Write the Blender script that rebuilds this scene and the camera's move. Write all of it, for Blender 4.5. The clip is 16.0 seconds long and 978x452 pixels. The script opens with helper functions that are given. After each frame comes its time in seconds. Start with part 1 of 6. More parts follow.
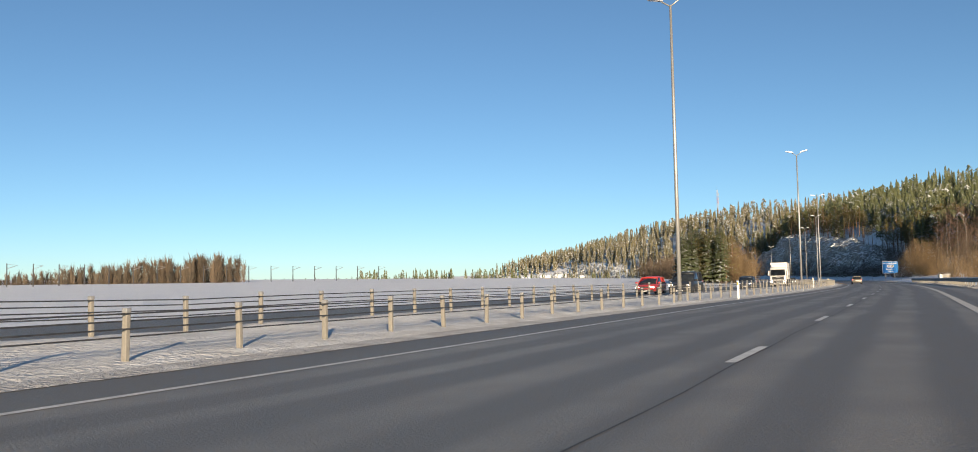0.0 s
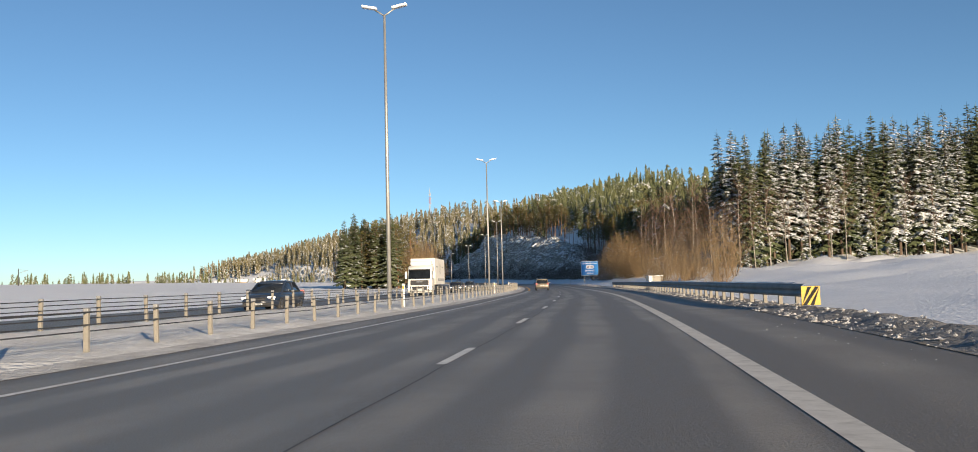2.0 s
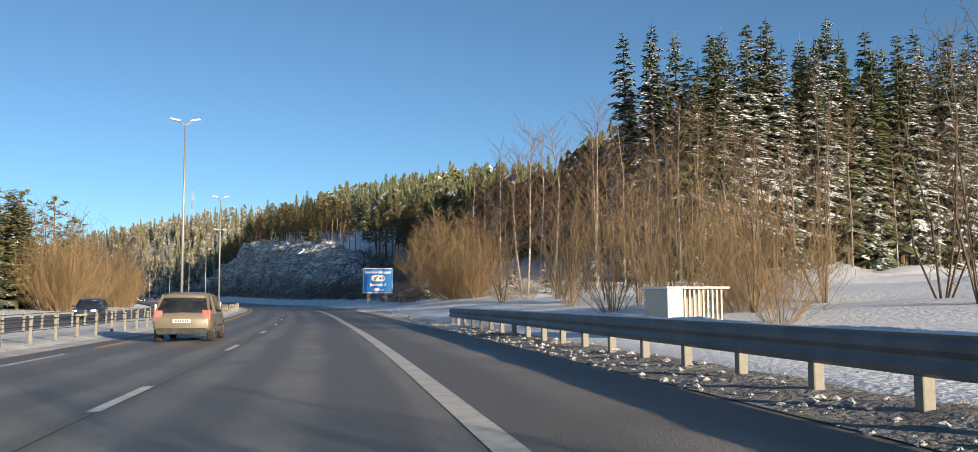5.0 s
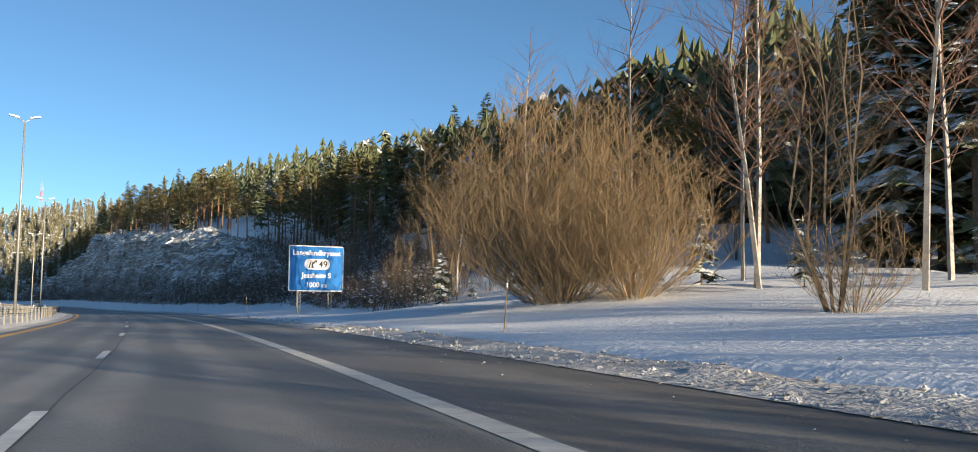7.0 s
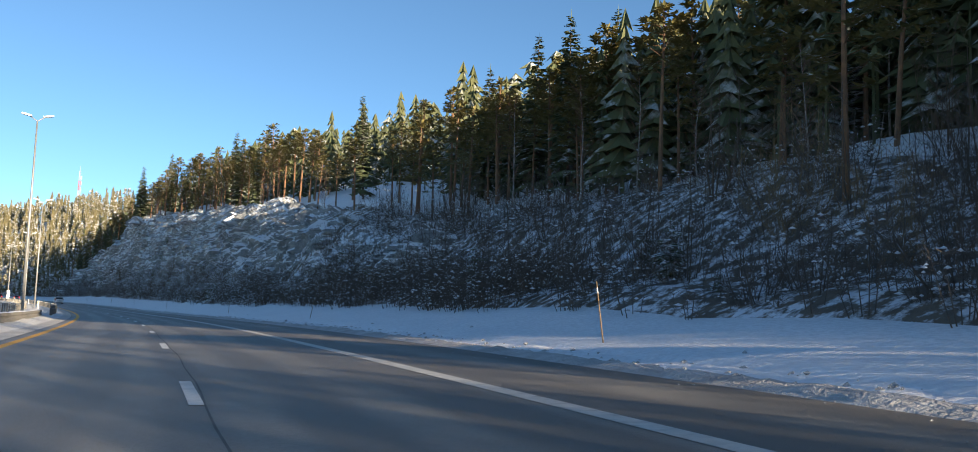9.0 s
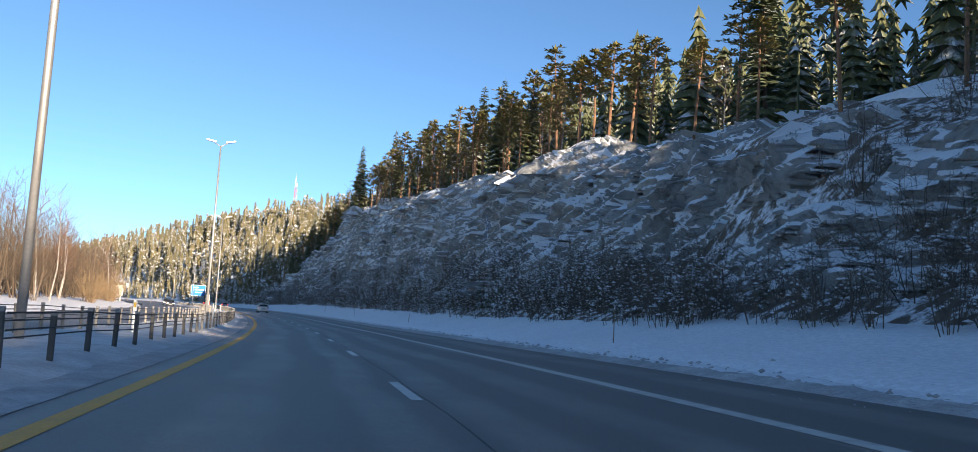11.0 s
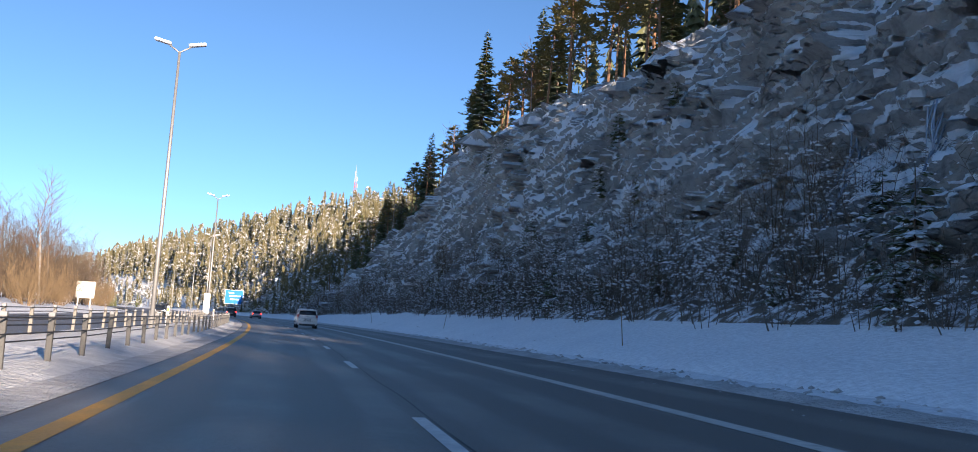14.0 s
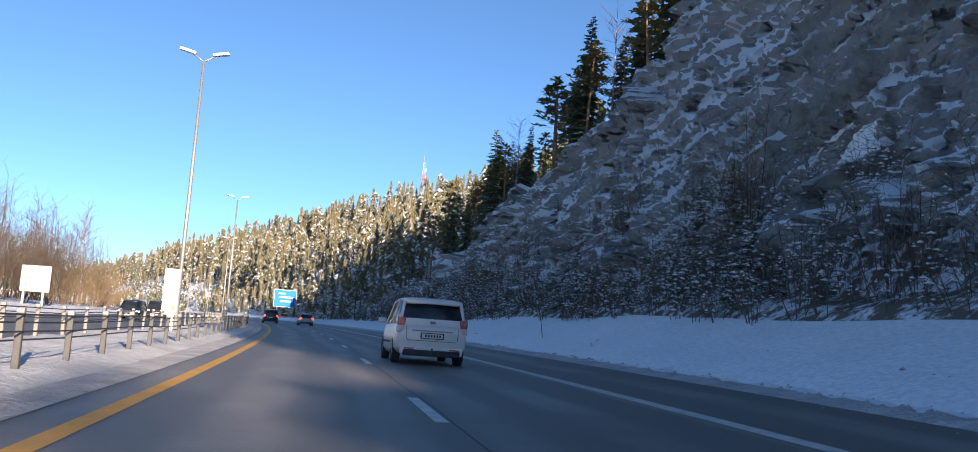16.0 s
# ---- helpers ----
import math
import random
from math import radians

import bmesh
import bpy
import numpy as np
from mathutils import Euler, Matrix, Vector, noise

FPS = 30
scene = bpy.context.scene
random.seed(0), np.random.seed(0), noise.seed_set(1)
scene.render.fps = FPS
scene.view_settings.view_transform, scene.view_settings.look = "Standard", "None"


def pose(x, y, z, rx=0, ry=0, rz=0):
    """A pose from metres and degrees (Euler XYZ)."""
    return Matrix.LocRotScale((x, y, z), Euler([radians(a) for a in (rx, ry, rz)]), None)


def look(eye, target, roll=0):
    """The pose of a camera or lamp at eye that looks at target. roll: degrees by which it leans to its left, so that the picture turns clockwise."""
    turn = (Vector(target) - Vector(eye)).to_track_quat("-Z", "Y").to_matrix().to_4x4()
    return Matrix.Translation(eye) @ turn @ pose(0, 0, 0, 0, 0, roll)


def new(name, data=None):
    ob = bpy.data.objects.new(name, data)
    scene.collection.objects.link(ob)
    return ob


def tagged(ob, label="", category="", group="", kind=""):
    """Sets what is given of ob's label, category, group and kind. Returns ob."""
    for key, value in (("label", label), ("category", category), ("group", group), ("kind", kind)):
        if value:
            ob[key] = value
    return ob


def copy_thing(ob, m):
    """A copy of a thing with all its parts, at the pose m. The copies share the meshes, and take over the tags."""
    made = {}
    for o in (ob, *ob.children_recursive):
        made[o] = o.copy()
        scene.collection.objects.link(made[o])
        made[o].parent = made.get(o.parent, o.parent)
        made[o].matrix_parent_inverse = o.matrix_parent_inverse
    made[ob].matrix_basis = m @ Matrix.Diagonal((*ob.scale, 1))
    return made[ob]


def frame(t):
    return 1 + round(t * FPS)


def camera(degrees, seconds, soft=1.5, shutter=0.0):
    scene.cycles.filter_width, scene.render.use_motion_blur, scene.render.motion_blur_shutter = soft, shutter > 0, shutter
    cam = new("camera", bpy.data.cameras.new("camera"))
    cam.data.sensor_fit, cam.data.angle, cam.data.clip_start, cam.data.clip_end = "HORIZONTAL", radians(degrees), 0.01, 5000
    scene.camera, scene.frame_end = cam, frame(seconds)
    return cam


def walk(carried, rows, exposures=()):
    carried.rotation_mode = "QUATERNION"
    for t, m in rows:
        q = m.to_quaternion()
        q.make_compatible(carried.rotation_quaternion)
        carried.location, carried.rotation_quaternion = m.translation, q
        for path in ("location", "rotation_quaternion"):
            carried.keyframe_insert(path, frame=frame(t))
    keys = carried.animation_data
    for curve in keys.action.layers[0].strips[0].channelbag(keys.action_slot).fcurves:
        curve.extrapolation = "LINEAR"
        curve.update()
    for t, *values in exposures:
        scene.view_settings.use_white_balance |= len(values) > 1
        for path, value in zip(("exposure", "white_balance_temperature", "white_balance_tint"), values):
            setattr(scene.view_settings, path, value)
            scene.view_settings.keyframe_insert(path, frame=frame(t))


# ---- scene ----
cam = camera(56.9, 16.0, 0.9)
METRES, EYE, TURN = 465.0, 1.13, 25.0
ROWS = [
    (0.0, 0.0008, 0.0000, -0.0001, -0.03, 3.71, 1.09),
    (0.5, 0.0142, 0.0273, 0.0001, -0.12, 3.86, 1.35),
    (1.0, 0.0287, 0.0578, 0.0003, -7.31, 3.62, 1.75),
    (1.5, 0.0431, 0.0882, 0.0003, -11.67, 3.52, 1.63),
    (2.0, 0.0565, 0.1187, 0.0000, -17.28, 3.55, 1.45),
    (2.5, 0.0714, 0.1505, -0.0001, -21.94, 3.59, 1.36),
    (3.0, 0.0843, 0.1793, 0.0000, -25.58, 3.77, 1.30),
    (3.5, 0.0967, 0.2073, 0.0001, -26.51, 3.99, 1.09),
    (4.0, 0.1099, 0.2375, 0.0002, -26.77, 4.25, 0.84),
    (6.5, 0.1597, 0.3726, -0.0006, -38.24, 5.20, -0.08),
    (7.0, 0.1696, 0.4027, -0.0006, -38.68, 5.27, -0.35),
    (7.5, 0.1786, 0.4320, -0.0007, -38.93, 5.33, -0.69),
    (8.0, 0.1873, 0.4616, -0.0006, -39.06, 5.39, -1.01),
    (8.5, 0.1966, 0.4938, -0.0005, -39.06, 5.63, -1.39),
    (9.0, 0.2056, 0.5246, -0.0004, -36.52, 5.71, -1.73),
    (9.5, 0.2137, 0.5547, -0.0005, -33.63, 6.15, -2.06),
    (10.0, 0.2217, 0.5863, -0.0004, -30.01, 6.26, -2.47),
    (12.5, 0.2544, 0.7370, -0.0004, -20.68, 6.28, -3.53),
    (13.0, 0.2605, 0.7697, -0.0003, -20.70, 6.49, -3.60),
    (13.5, 0.2659, 0.8004, -0.0001, -20.69, 6.68, -3.49),
    (14.0, 0.2712, 0.8310, 0.0000, -20.68, 6.88, -3.48),
    (14.5, 0.2759, 0.8613, 0.0002, -20.67, 7.04, -3.34),
    (15.0, 0.2805, 0.8933, 0.0004, -20.34, 7.13, -3.37),
    (15.5, 0.2843, 0.9233, 0.0006, -18.61, 7.16, -3.52),
    (16.0, 0.2876, 0.9518, 0.0008, -16.95, 7.08, -3.85),
]

EXPOSURES = [(0.0, 0.70, 6450, 11), (4.0, 0.82, 6300, 10), (7.0, 1.08, 6150, 8), (9.0, 1.38, 6300, 10), (12.5, 1.36, 5900, 18), (16.0, 1.30, 5850, 19)]
walk(cam, [(t, pose(0, 0, EYE, 0, 0, TURN) @ pose(METRES * x, METRES * y, METRES * z, 90 + pitch, roll, yaw))
           for t, x, y, z, yaw, pitch, roll in ROWS], EXPOSURES)

# ---------------------------------------------------------------- light
SUN_EL, SUN_AZ = 10.5, 147.5          # azimuth clockwise from +y
sun_way = Vector((math.sin(radians(SUN_AZ)) * math.cos(radians(SUN_EL)),
                  math.cos(radians(SUN_AZ)) * math.cos(radians(SUN_EL)), math.sin(radians(SUN_EL))))
world = bpy.data.worlds.new("world")
scene.world = world
world.use_nodes = True
sky = world.node_tree.nodes.new("ShaderNodeTexSky")
sky.sky_type = "NISHITA"
sky.sun_disc = False
sky.sun_elevation, sky.sun_rotation = radians(SUN_EL), radians(SUN_AZ)
sky.altitude, sky.air_density, sky.dust_density, sky.ozone_density = 1200, 0.75, 0.4, 4.0
pale = world.node_tree.nodes.new("ShaderNodeMix")      # thin winter haze takes a little of the blue
pale.data_type, pale.blend_type = "RGBA", "MULTIPLY"
pale.inputs[0].default_value, pale.inputs[7].default_value = 1.0, (1.14, 1.0, 0.80, 1)
world.node_tree.links.new(sky.outputs[0], pale.inputs[6])
world.node_tree.links.new(pale.outputs[2], world.node_tree.nodes["Background"].inputs[0])
world.node_tree.nodes["Background"].inputs[1].default_value = 0.10
sun_data = bpy.data.lights.new("sun", "SUN")
sun_data.energy, sun_data.angle, sun_data.color = 5.0, radians(0.5), (1.0, 0.81, 0.57)
sun = new("sun", sun_data)
sun.matrix_world = look(sun_way * 200, (0, 0, 0))

# ---------------------------------------------------------------- the line of the road
STEP = 0.5
S_TAB = np.arange(-400, 1500, STEP)
KAP = np.interp(S_TAB, [-400, 50, 75, 200, 250, 350, 400, 470, 500, 1500], [0, 0, .0007, .0007, .00097, .00097, .0007, .0007, .0009, .0009])
TH_TAB = np.concatenate([[0], np.cumsum(KAP[:-1] * STEP)])
MID = TH_TAB[:-1] + KAP[:-1] * STEP / 2
X_TAB = np.concatenate([[0], np.cumsum(-np.sin(MID) * STEP)]) - 1.85
Y_TAB = np.concatenate([[0], np.cumsum(np.cos(MID) * STEP)]) - 400.0


def on_road(s, off):
    """World x, y of the place off metres to the right of the lane line, s metres along it."""
    s, off = np.asarray(s, float), np.asarray(off, float)
    th = np.interp(s, S_TAB, TH_TAB)
    return np.interp(s, S_TAB, X_TAB) + off * np.cos(th), np.interp(s, S_TAB, Y_TAB) + off * np.sin(th)


def heading(s):
    return float(np.interp(s, S_TAB, TH_TAB))


def bank(s):
    return np.interp(s, [150, 250], [0, .012])


def road_z(s, off):
    """Height of the carriageways: level at first, then canted and rising."""
    z = np.interp(s, [-400, 120, 170, 200, 235, 300, 360, 400, 465, 560, 700, 1000, 1500],
                  [0, 0, -.12, -.2, -.08, -.02, -.05, .05, .5, 1.3, 2.4, 4.7, 8])
    return z + bank(s) * (np.maximum(off, -6.0) + 1.9)


R_OFF = [8.3, 9.2, 12, 15, 17, 19, 21, 24, 30, 40, 50, 65, 90, 140, 250, 700]
R_TAB = {
    -400: [-0.1, 0.0, 0.2, 0.5, 0.7, 0.9, 1.0, 1.2, 1.6, 2.1, 2.5, 3.0, 4.2, 6.5, 10, 16],
    100: [-0.1, 0.0, 0.2, 0.5, 0.7, 0.9, 1.0, 1.2, 1.6, 2.1, 2.5, 3.0, 4.2, 6.5, 10, 16],
    160: [-0.1, 0.1, 0.2, 0.6, 0.8, 1.0, 1.2, 1.4, 1.6, 2.1, 2.5, 3.0, 4.2, 6.5, 10, 16],
    215: [-0.1, 0.2, 0.4, 0.8, 1.0, 1.2, 1.5, 1.5, 1.9, 2.3, 2.7, 3.2, 4.2, 6.5, 10, 16],
    235: [-0.1, 0.2, 0.4, 0.8, 1.0, 1.3, 1.6, 1.7, 2.3, 2.9, 3.3, 3.9, 5.0, 8, 13, 18],
    265: [-0.1, 0.2, 0.4, 0.8, 1.2, 2.0, 3.0, 4.2, 6.5, 7.4, 8.1, 9.0, 10.8, 14.4, 18.9, 21.6],
    300: [-0.1, 0.25, 0.7, 1.4, 1.9, 3.0, 5.0, 7.0, 9.5, 11.1, 12.4, 14.2, 16.9, 20.5, 24.1, 25.5],
    335: [-0.1, 0.25, 0.8, 1.6, 2.3, 4.6, 6.9, 8.2, 11.0, 13.1, 14.9, 17.0, 19.8, 23.4, 26.4, 27.2],
    365: [-0.1, 0.28, 0.95, 1.9, 3.0, 7.2, 10.2, 11.8, 14.8, 17.6, 19.6, 22.0, 25.0, 28.4, 31.2, 32.0],
    400: [-0.1, 0.3, 1.0, 2.1, 4.8, 10.0, 14.0, 15.6, 17.8, 20.2, 22.2, 24.5, 27.2, 30.8, 33.5, 34.4],
    440: [-0.1, 0.35, 1.2, 2.4, 6.0, 12.2, 16.6, 18.0, 20.2, 22.8, 25.0, 28.2, 32.6, 38.0, 41.4, 42.8],
    460: [-0.1, 0.35, 1.25, 2.5, 6.0, 12.4, 17.0, 18.8, 21.6, 25.0, 27.8, 31.6, 37.2, 43.6, 48.0, 49.0],
    480: [-0.1, 0.4, 1.4, 2.7, 6.6, 13.4, 18.8, 20.4, 23.2, 26.6, 29.4, 33.2, 38.8, 45.6, 49.6, 50.6],
    500: [-0.1, 0.4, 1.5, 2.8, 7.2, 14.6, 20.4, 21.8, 24.4, 27.6, 30.4, 34.2, 40.0, 47.0, 51.0, 52.0],
    512: [-0.1, 0.4, 1.5, 2.8, 8.0, 16.0, 21.4, 22.3, 24.2, 27.4, 30.2, 34.4, 40.0, 47.2, 51.4, 52.0],
    520: [-0.1, 0.4, 1.5, 2.8, 7.4, 14.4, 18.6, 20.0, 23.0, 26.8, 29.8, 34.4, 40.0, 47.2, 51.8, 52.0],
    545: [-0.1, 0.35, 1.3, 2.5, 6.0, 11.2, 14.8, 16.4, 20.2, 24.2, 27.0, 31.6, 38.8, 46.8, 51.6, 51.6],
    590: [-0.1, 0.3, 0.9, 1.6, 2.1, 4.5, 7.0, 9, 13, 17.4, 21.2, 26.6, 34.6, 43.6, 49.8, 50.8],
    680: [-0.1, 0.2, 0.4, 0.9, 2.5, 5.5, 8.5, 11, 14, 19, 24, 32, 42, 52, 58, 58],
    720: [-0.1, 0.2, 0.4, 0.9, 2.8, 6.5, 10, 12.5, 14, 18, 24, 32, 42, 52, 58, 58],
    760: [-0.1, 0.2, 0.4, 0.7, 1.2, 2.6, 4.2, 6, 10, 17, 24, 32, 43, 53, 56, 54],
    860: [-0.1, 0.2, 0.4, 0.6, 1.0, 2.0, 4.0, 6, 10, 17, 24, 33, 45, 55, 54, 50],
    890: [-0.1, 0.2, 0.4, 0.8, 2.5, 7.0, 11.0, 14, 16, 20, 26, 34, 44, 52, 52, 48],
    960: [-0.1, 0.2, 0.4, 0.9, 4.0, 9.5, 14.0, 17, 20, 23, 27, 33, 40, 46, 46, 42],
    1030: [-0.1, 0.2, 0.4, 0.8, 2.0, 4.5, 7.5, 10, 14, 18, 22, 27, 32, 36, 36, 32],
    1100: [-0.1, 0.2, 0.4, 0.6, 1.0, 2.0, 4.0, 6, 9, 13, 16, 20, 23, 25, 24, 22],
    1250: [-0.1, 0.2, 0.4, 0.6, 0.8, 1.0, 1.2, 1.5, 2, 3, 5, 7, 8, 9, 9, 9],
    1500: [-0.1, 0.2, 0.4, 0.6, 0.8, 1.0, 1.2, 1.5, 2, 3, 4, 5, 6, 6, 6, 6],
}
L_OFF = [-900, -700, -500, -300, -150, -80, -45, -32, -26, -22.5]
L_TAB = {
    -400: [9, 7, 5, 3.2, 1.6, .5, -.2, -.5, -.5, -.1],
    150: [9, 7, 5, 3.2, 1.6, .5, -.1, -.4, -.4, -.1],
    280: [9, 7, 5, 3.2, 2.0, 1.2, .7, .4, .2, .0],
    450: [10, 8, 6, 4, 3, 2, 1.4, .9, .5, .1],
    1500: [12, 10, 8, 6, 4, 3, 2, 1.2, .6, .1],
}


def table(tab, offs, s, off):
    ks = sorted(tab)
    s, off = np.broadcast_arrays(np.asarray(s, float), np.asarray(off, float))
    grid = np.array([tab[k] for k in ks])
    i = np.clip(np.searchsorted(ks, s) - 1, 0, len(ks) - 2)
    k = np.array(ks, float)
    u = np.clip((s - k[i]) / (k[i + 1] - k[i]), 0, 1)
    u = u * u * (3 - 2 * u)
    j = np.clip(np.searchsorted(offs, off) - 1, 0, len(offs) - 2)
    o = np.array(offs, float)
    v = np.clip((off - o[j]) / (o[j + 1] - o[j]), 0, 1)
    a = grid[i, j] * (1 - v) + grid[i, j + 1] * v
    b = grid[i + 1, j] * (1 - v) + grid[i + 1, j + 1] * v
    return a * (1 - u) + b * u


def waves(x, y, size, seed=0):
    """A soft, cheap noise between -1 and 1 on arrays."""
    a = np.zeros(np.broadcast(x, y).shape)
    rs = np.random.RandomState(seed)
    for n in range(7):
        ang, ph, f = rs.uniform(0, 6.28), rs.uniform(0, 6.28), rs.uniform(.6, 2.2) / size
        a = a + np.sin((x * np.cos(ang) + y * np.sin(ang)) * f * 6.28 + ph + 1.3 * np.sin(x * f * 3.1 + y * f * 2.3))
    return a / 4.0


def ground_z(s, off):
    """The lie of the land, all over."""
    s, off = np.broadcast_arrays(np.asarray(s, float), np.asarray(off, float))
    base = road_z(s, off)
    edge_r, edge_l = road_z(s, np.full(s.shape, 8.3)), road_z(s, np.full(s.shape, -22.0))
    z = np.where(off > 8.3, edge_r + table(R_TAB, R_OFF, s, off), base)
    z = np.where(off < -22.5, edge_l + table(L_TAB, L_OFF, s, off), z)
    x, y = s, off
    rough = np.clip((off - 9) / 12, 0, 1) * .35 + np.clip((-off - 26) / 40, 0, 1) * .2
    return z + rough * waves(x, y, 26, 3) + np.clip((off - 26) / 20, 0, 1) * 1.1 * waves(x, y, 19, 5)


def place(s, off, z=None, yaw=0.0, lift=0.0):
    """A pose on the land: local y runs along the road, x to its right."""
    x, y = on_road(s, off)
    if z is None:
        z = float(ground_z(s, off))
    return Matrix.Translation((float(x), float(y), z + lift)) @ Matrix.Rotation(heading(s) + radians(yaw), 4, "Z")


# ---------------------------------------------------------------- materials
def material(name, rough=0.8, metal=0.0):
    m = bpy.data.materials.new(name)
    m.use_nodes = True
    b = m.node_tree.nodes["Principled BSDF"]
    b.inputs["Roughness"].default_value, b.inputs["Metallic"].default_value = rough, metal
    return m, m.node_tree.nodes, m.node_tree.links, b


def mixed(nodes, links, fac, a, b):
    n = nodes.new("ShaderNodeMix")
    n.data_type = "RGBA"
    for i, v in ((0, fac), (6, a), (7, b)):
        if hasattr(v, "is_output"):
            links.new(v, n.inputs[i])
        else:
            n.inputs[i].default_value = v if i == 0 else (*v, 1)
    return n.outputs[2]


def noisy(nodes, links, scale, detail=4, rough=0.6, lo=0.35, hi=0.65, coords="Object"):
    co = nodes.new("ShaderNodeTexCoord")
    n = nodes.new("ShaderNodeTexNoise")
    n.inputs["Scale"].default_value, n.inputs["Detail"].default_value, n.inputs["Roughness"].default_value = scale, detail, rough
    links.new(co.outputs[coords], n.inputs["Vector"])
    r = nodes.new("ShaderNodeMapRange")
    r.inputs[1].default_value, r.inputs[2].default_value = lo, hi
    links.new(n.outputs[0], r.inputs[0])
    return r.outputs[0]


def bumped(nodes, links, bsdf, height, strength=0.4, distance=0.02):
    b = nodes.new("ShaderNodeBump")
    b.inputs["Strength"].default_value, b.inputs["Distance"].default_value = strength, distance
    links.new(height, b.inputs["Height"])
    links.new(b.outputs[0], bsdf.inputs["Normal"])


def up_facing(nodes, links, lo, hi):
    """How far a face looks upwards, as 0 to 1."""
    g = nodes.new("ShaderNodeNewGeometry")
    sep = nodes.new("ShaderNodeSeparateXYZ")
    links.new(g.outputs["Normal"], sep.inputs[0])
    r = nodes.new("ShaderNodeMapRange")
    r.inputs[1].default_value, r.inputs[2].default_value = lo, hi
    links.new(sep.outputs[2], r.inputs[0])
    return r.outputs[0]


def maths(nodes, links, op, a, b=0.0):
    n = nodes.new("ShaderNodeMath")
    n.operation = op
    for i, v in ((0, a), (1, b)):
        if hasattr(v, "is_output"):
            links.new(v, n.inputs[i])
        else:
            n.inputs[i].default_value = v
    return n.outputs[0]


def two_tone(name, a, b, scale, rough=0.8, metal=0.0, fine=0.0, bump=0.0, size=0.01, coords="Object"):
    m, n, l, p = material(name, rough, metal)
    col = mixed(n, l, noisy(n, l, scale, coords=coords), a, b)
    if fine:
        grain = noisy(n, l, fine, 3, coords=coords)
        col = mixed(n, l, maths(n, l, "MULTIPLY", grain, 0.35), col, tuple(.55 * v for v in a))
        if bump:
            bumped(n, l, p, grain, bump, size)
    l.new(col, p.inputs["Base Color"])
    return m


def snowed(name, a, b, scale, snow_lo, snow_hi, amount, clump=0.9, rough=0.85, bump=0.5, size=0.08, random_tone=0.0):
    """A surface of two tones with snow lying on what faces upwards."""
    m, n, l, p = material(name, rough)
    col = mixed(n, l, noisy(n, l, scale), a, b)
    if random_tone:
        info = n.new("ShaderNodeObjectInfo")
        col = mixed(n, l, maths(n, l, "MULTIPLY", info.outputs["Random"], random_tone), col, tuple(1.7 * v for v in b))
    up = up_facing(n, l, snow_lo, snow_hi)
    patch = noisy(n, l, clump, 4, 0.7, 0.5 - amount, 0.62 - amount)
    fac = maths(n, l, "MULTIPLY", up, patch)
    l.new(mixed(n, l, fac, col, (.80, .82, .86)), p.inputs["Base Color"])
    if bump:
        bumped(n, l, p, noisy(n, l, scale * 4, 5), bump, size)
    return m


SNOW = two_tone("snow", (.92, .925, .935), (.86, .87, .89), .35, .75, 0, 6, .5, .04)
SNOW_DIRTY = two_tone("dirty_snow", (.66, .645, .63), (.43, .41, .39), 1.1, .85, 0, 9, .8, .06)
SNOW_GREY = two_tone("trodden_grey_snow", (.80, .79, .77), (.60, .58, .55), .9, .8, 0, 7, .7, .05)
STEEL = two_tone("galvanised_steel", (.42, .43, .44), (.30, .31, .32), 3, .42, .75, 40)
# steel darkened in its colour for the beam face turned from the sun
BEAM_SHADED = two_tone("steel_beam_in_shade", (.20, .21, .22), (.13, .14, .15), 1.4, .6, .35, 22)
GRIT = two_tone("gritty_frozen_slush", (.17, .16, .15), (.34, .33, .32), 1.6, .9, 0, 8, .9, .08)
POST_MAT = two_tone("weathered_post", (.30, .275, .23), (.22, .205, .175), 2, .75, .1, 30)
# the same weathered post, with shade put into a darker colour
POST_SHADED = two_tone("weathered_post_in_shade", (.13, .125, .115), (.09, .088, .082), 2, .75, .1, 30)
CABLE_MAT = two_tone("dark_cable", (.05, .05, .055), (.10, .10, .10), 5, .6, .6)
LAMP_MAT = two_tone("lamp_pole_steel", (.45, .44, .41), (.36, .35, .33), .8, .5, .6, 25)
def worn_line(name, a, b, gap):
    """Road paint with worn cross grooves."""
    m, n, l, p = material(name, .75)
    uv = n.new("ShaderNodeUVMap")
    mp = n.new("ShaderNodeMapping")
    mp.inputs["Scale"].default_value = (3.5, 6, 1)
    l.new(uv.outputs[0], mp.inputs[0])
    t = n.new("ShaderNodeTexNoise")
    t.inputs["Scale"].default_value, t.inputs["Detail"].default_value = 1.0, 4
    l.new(mp.outputs[0], t.inputs["Vector"])
    r = n.new("ShaderNodeMapRange")
    r.inputs[1].default_value, r.inputs[2].default_value, r.inputs[4].default_value = .52, .72, .45
    l.new(t.outputs[0], r.inputs[0])
    col = mixed(n, l, noisy(n, l, 2.2, 5, .7, .35, .7), a, b)
    l.new(mixed(n, l, r.outputs[0], col, gap), p.inputs["Base Color"])
    return m


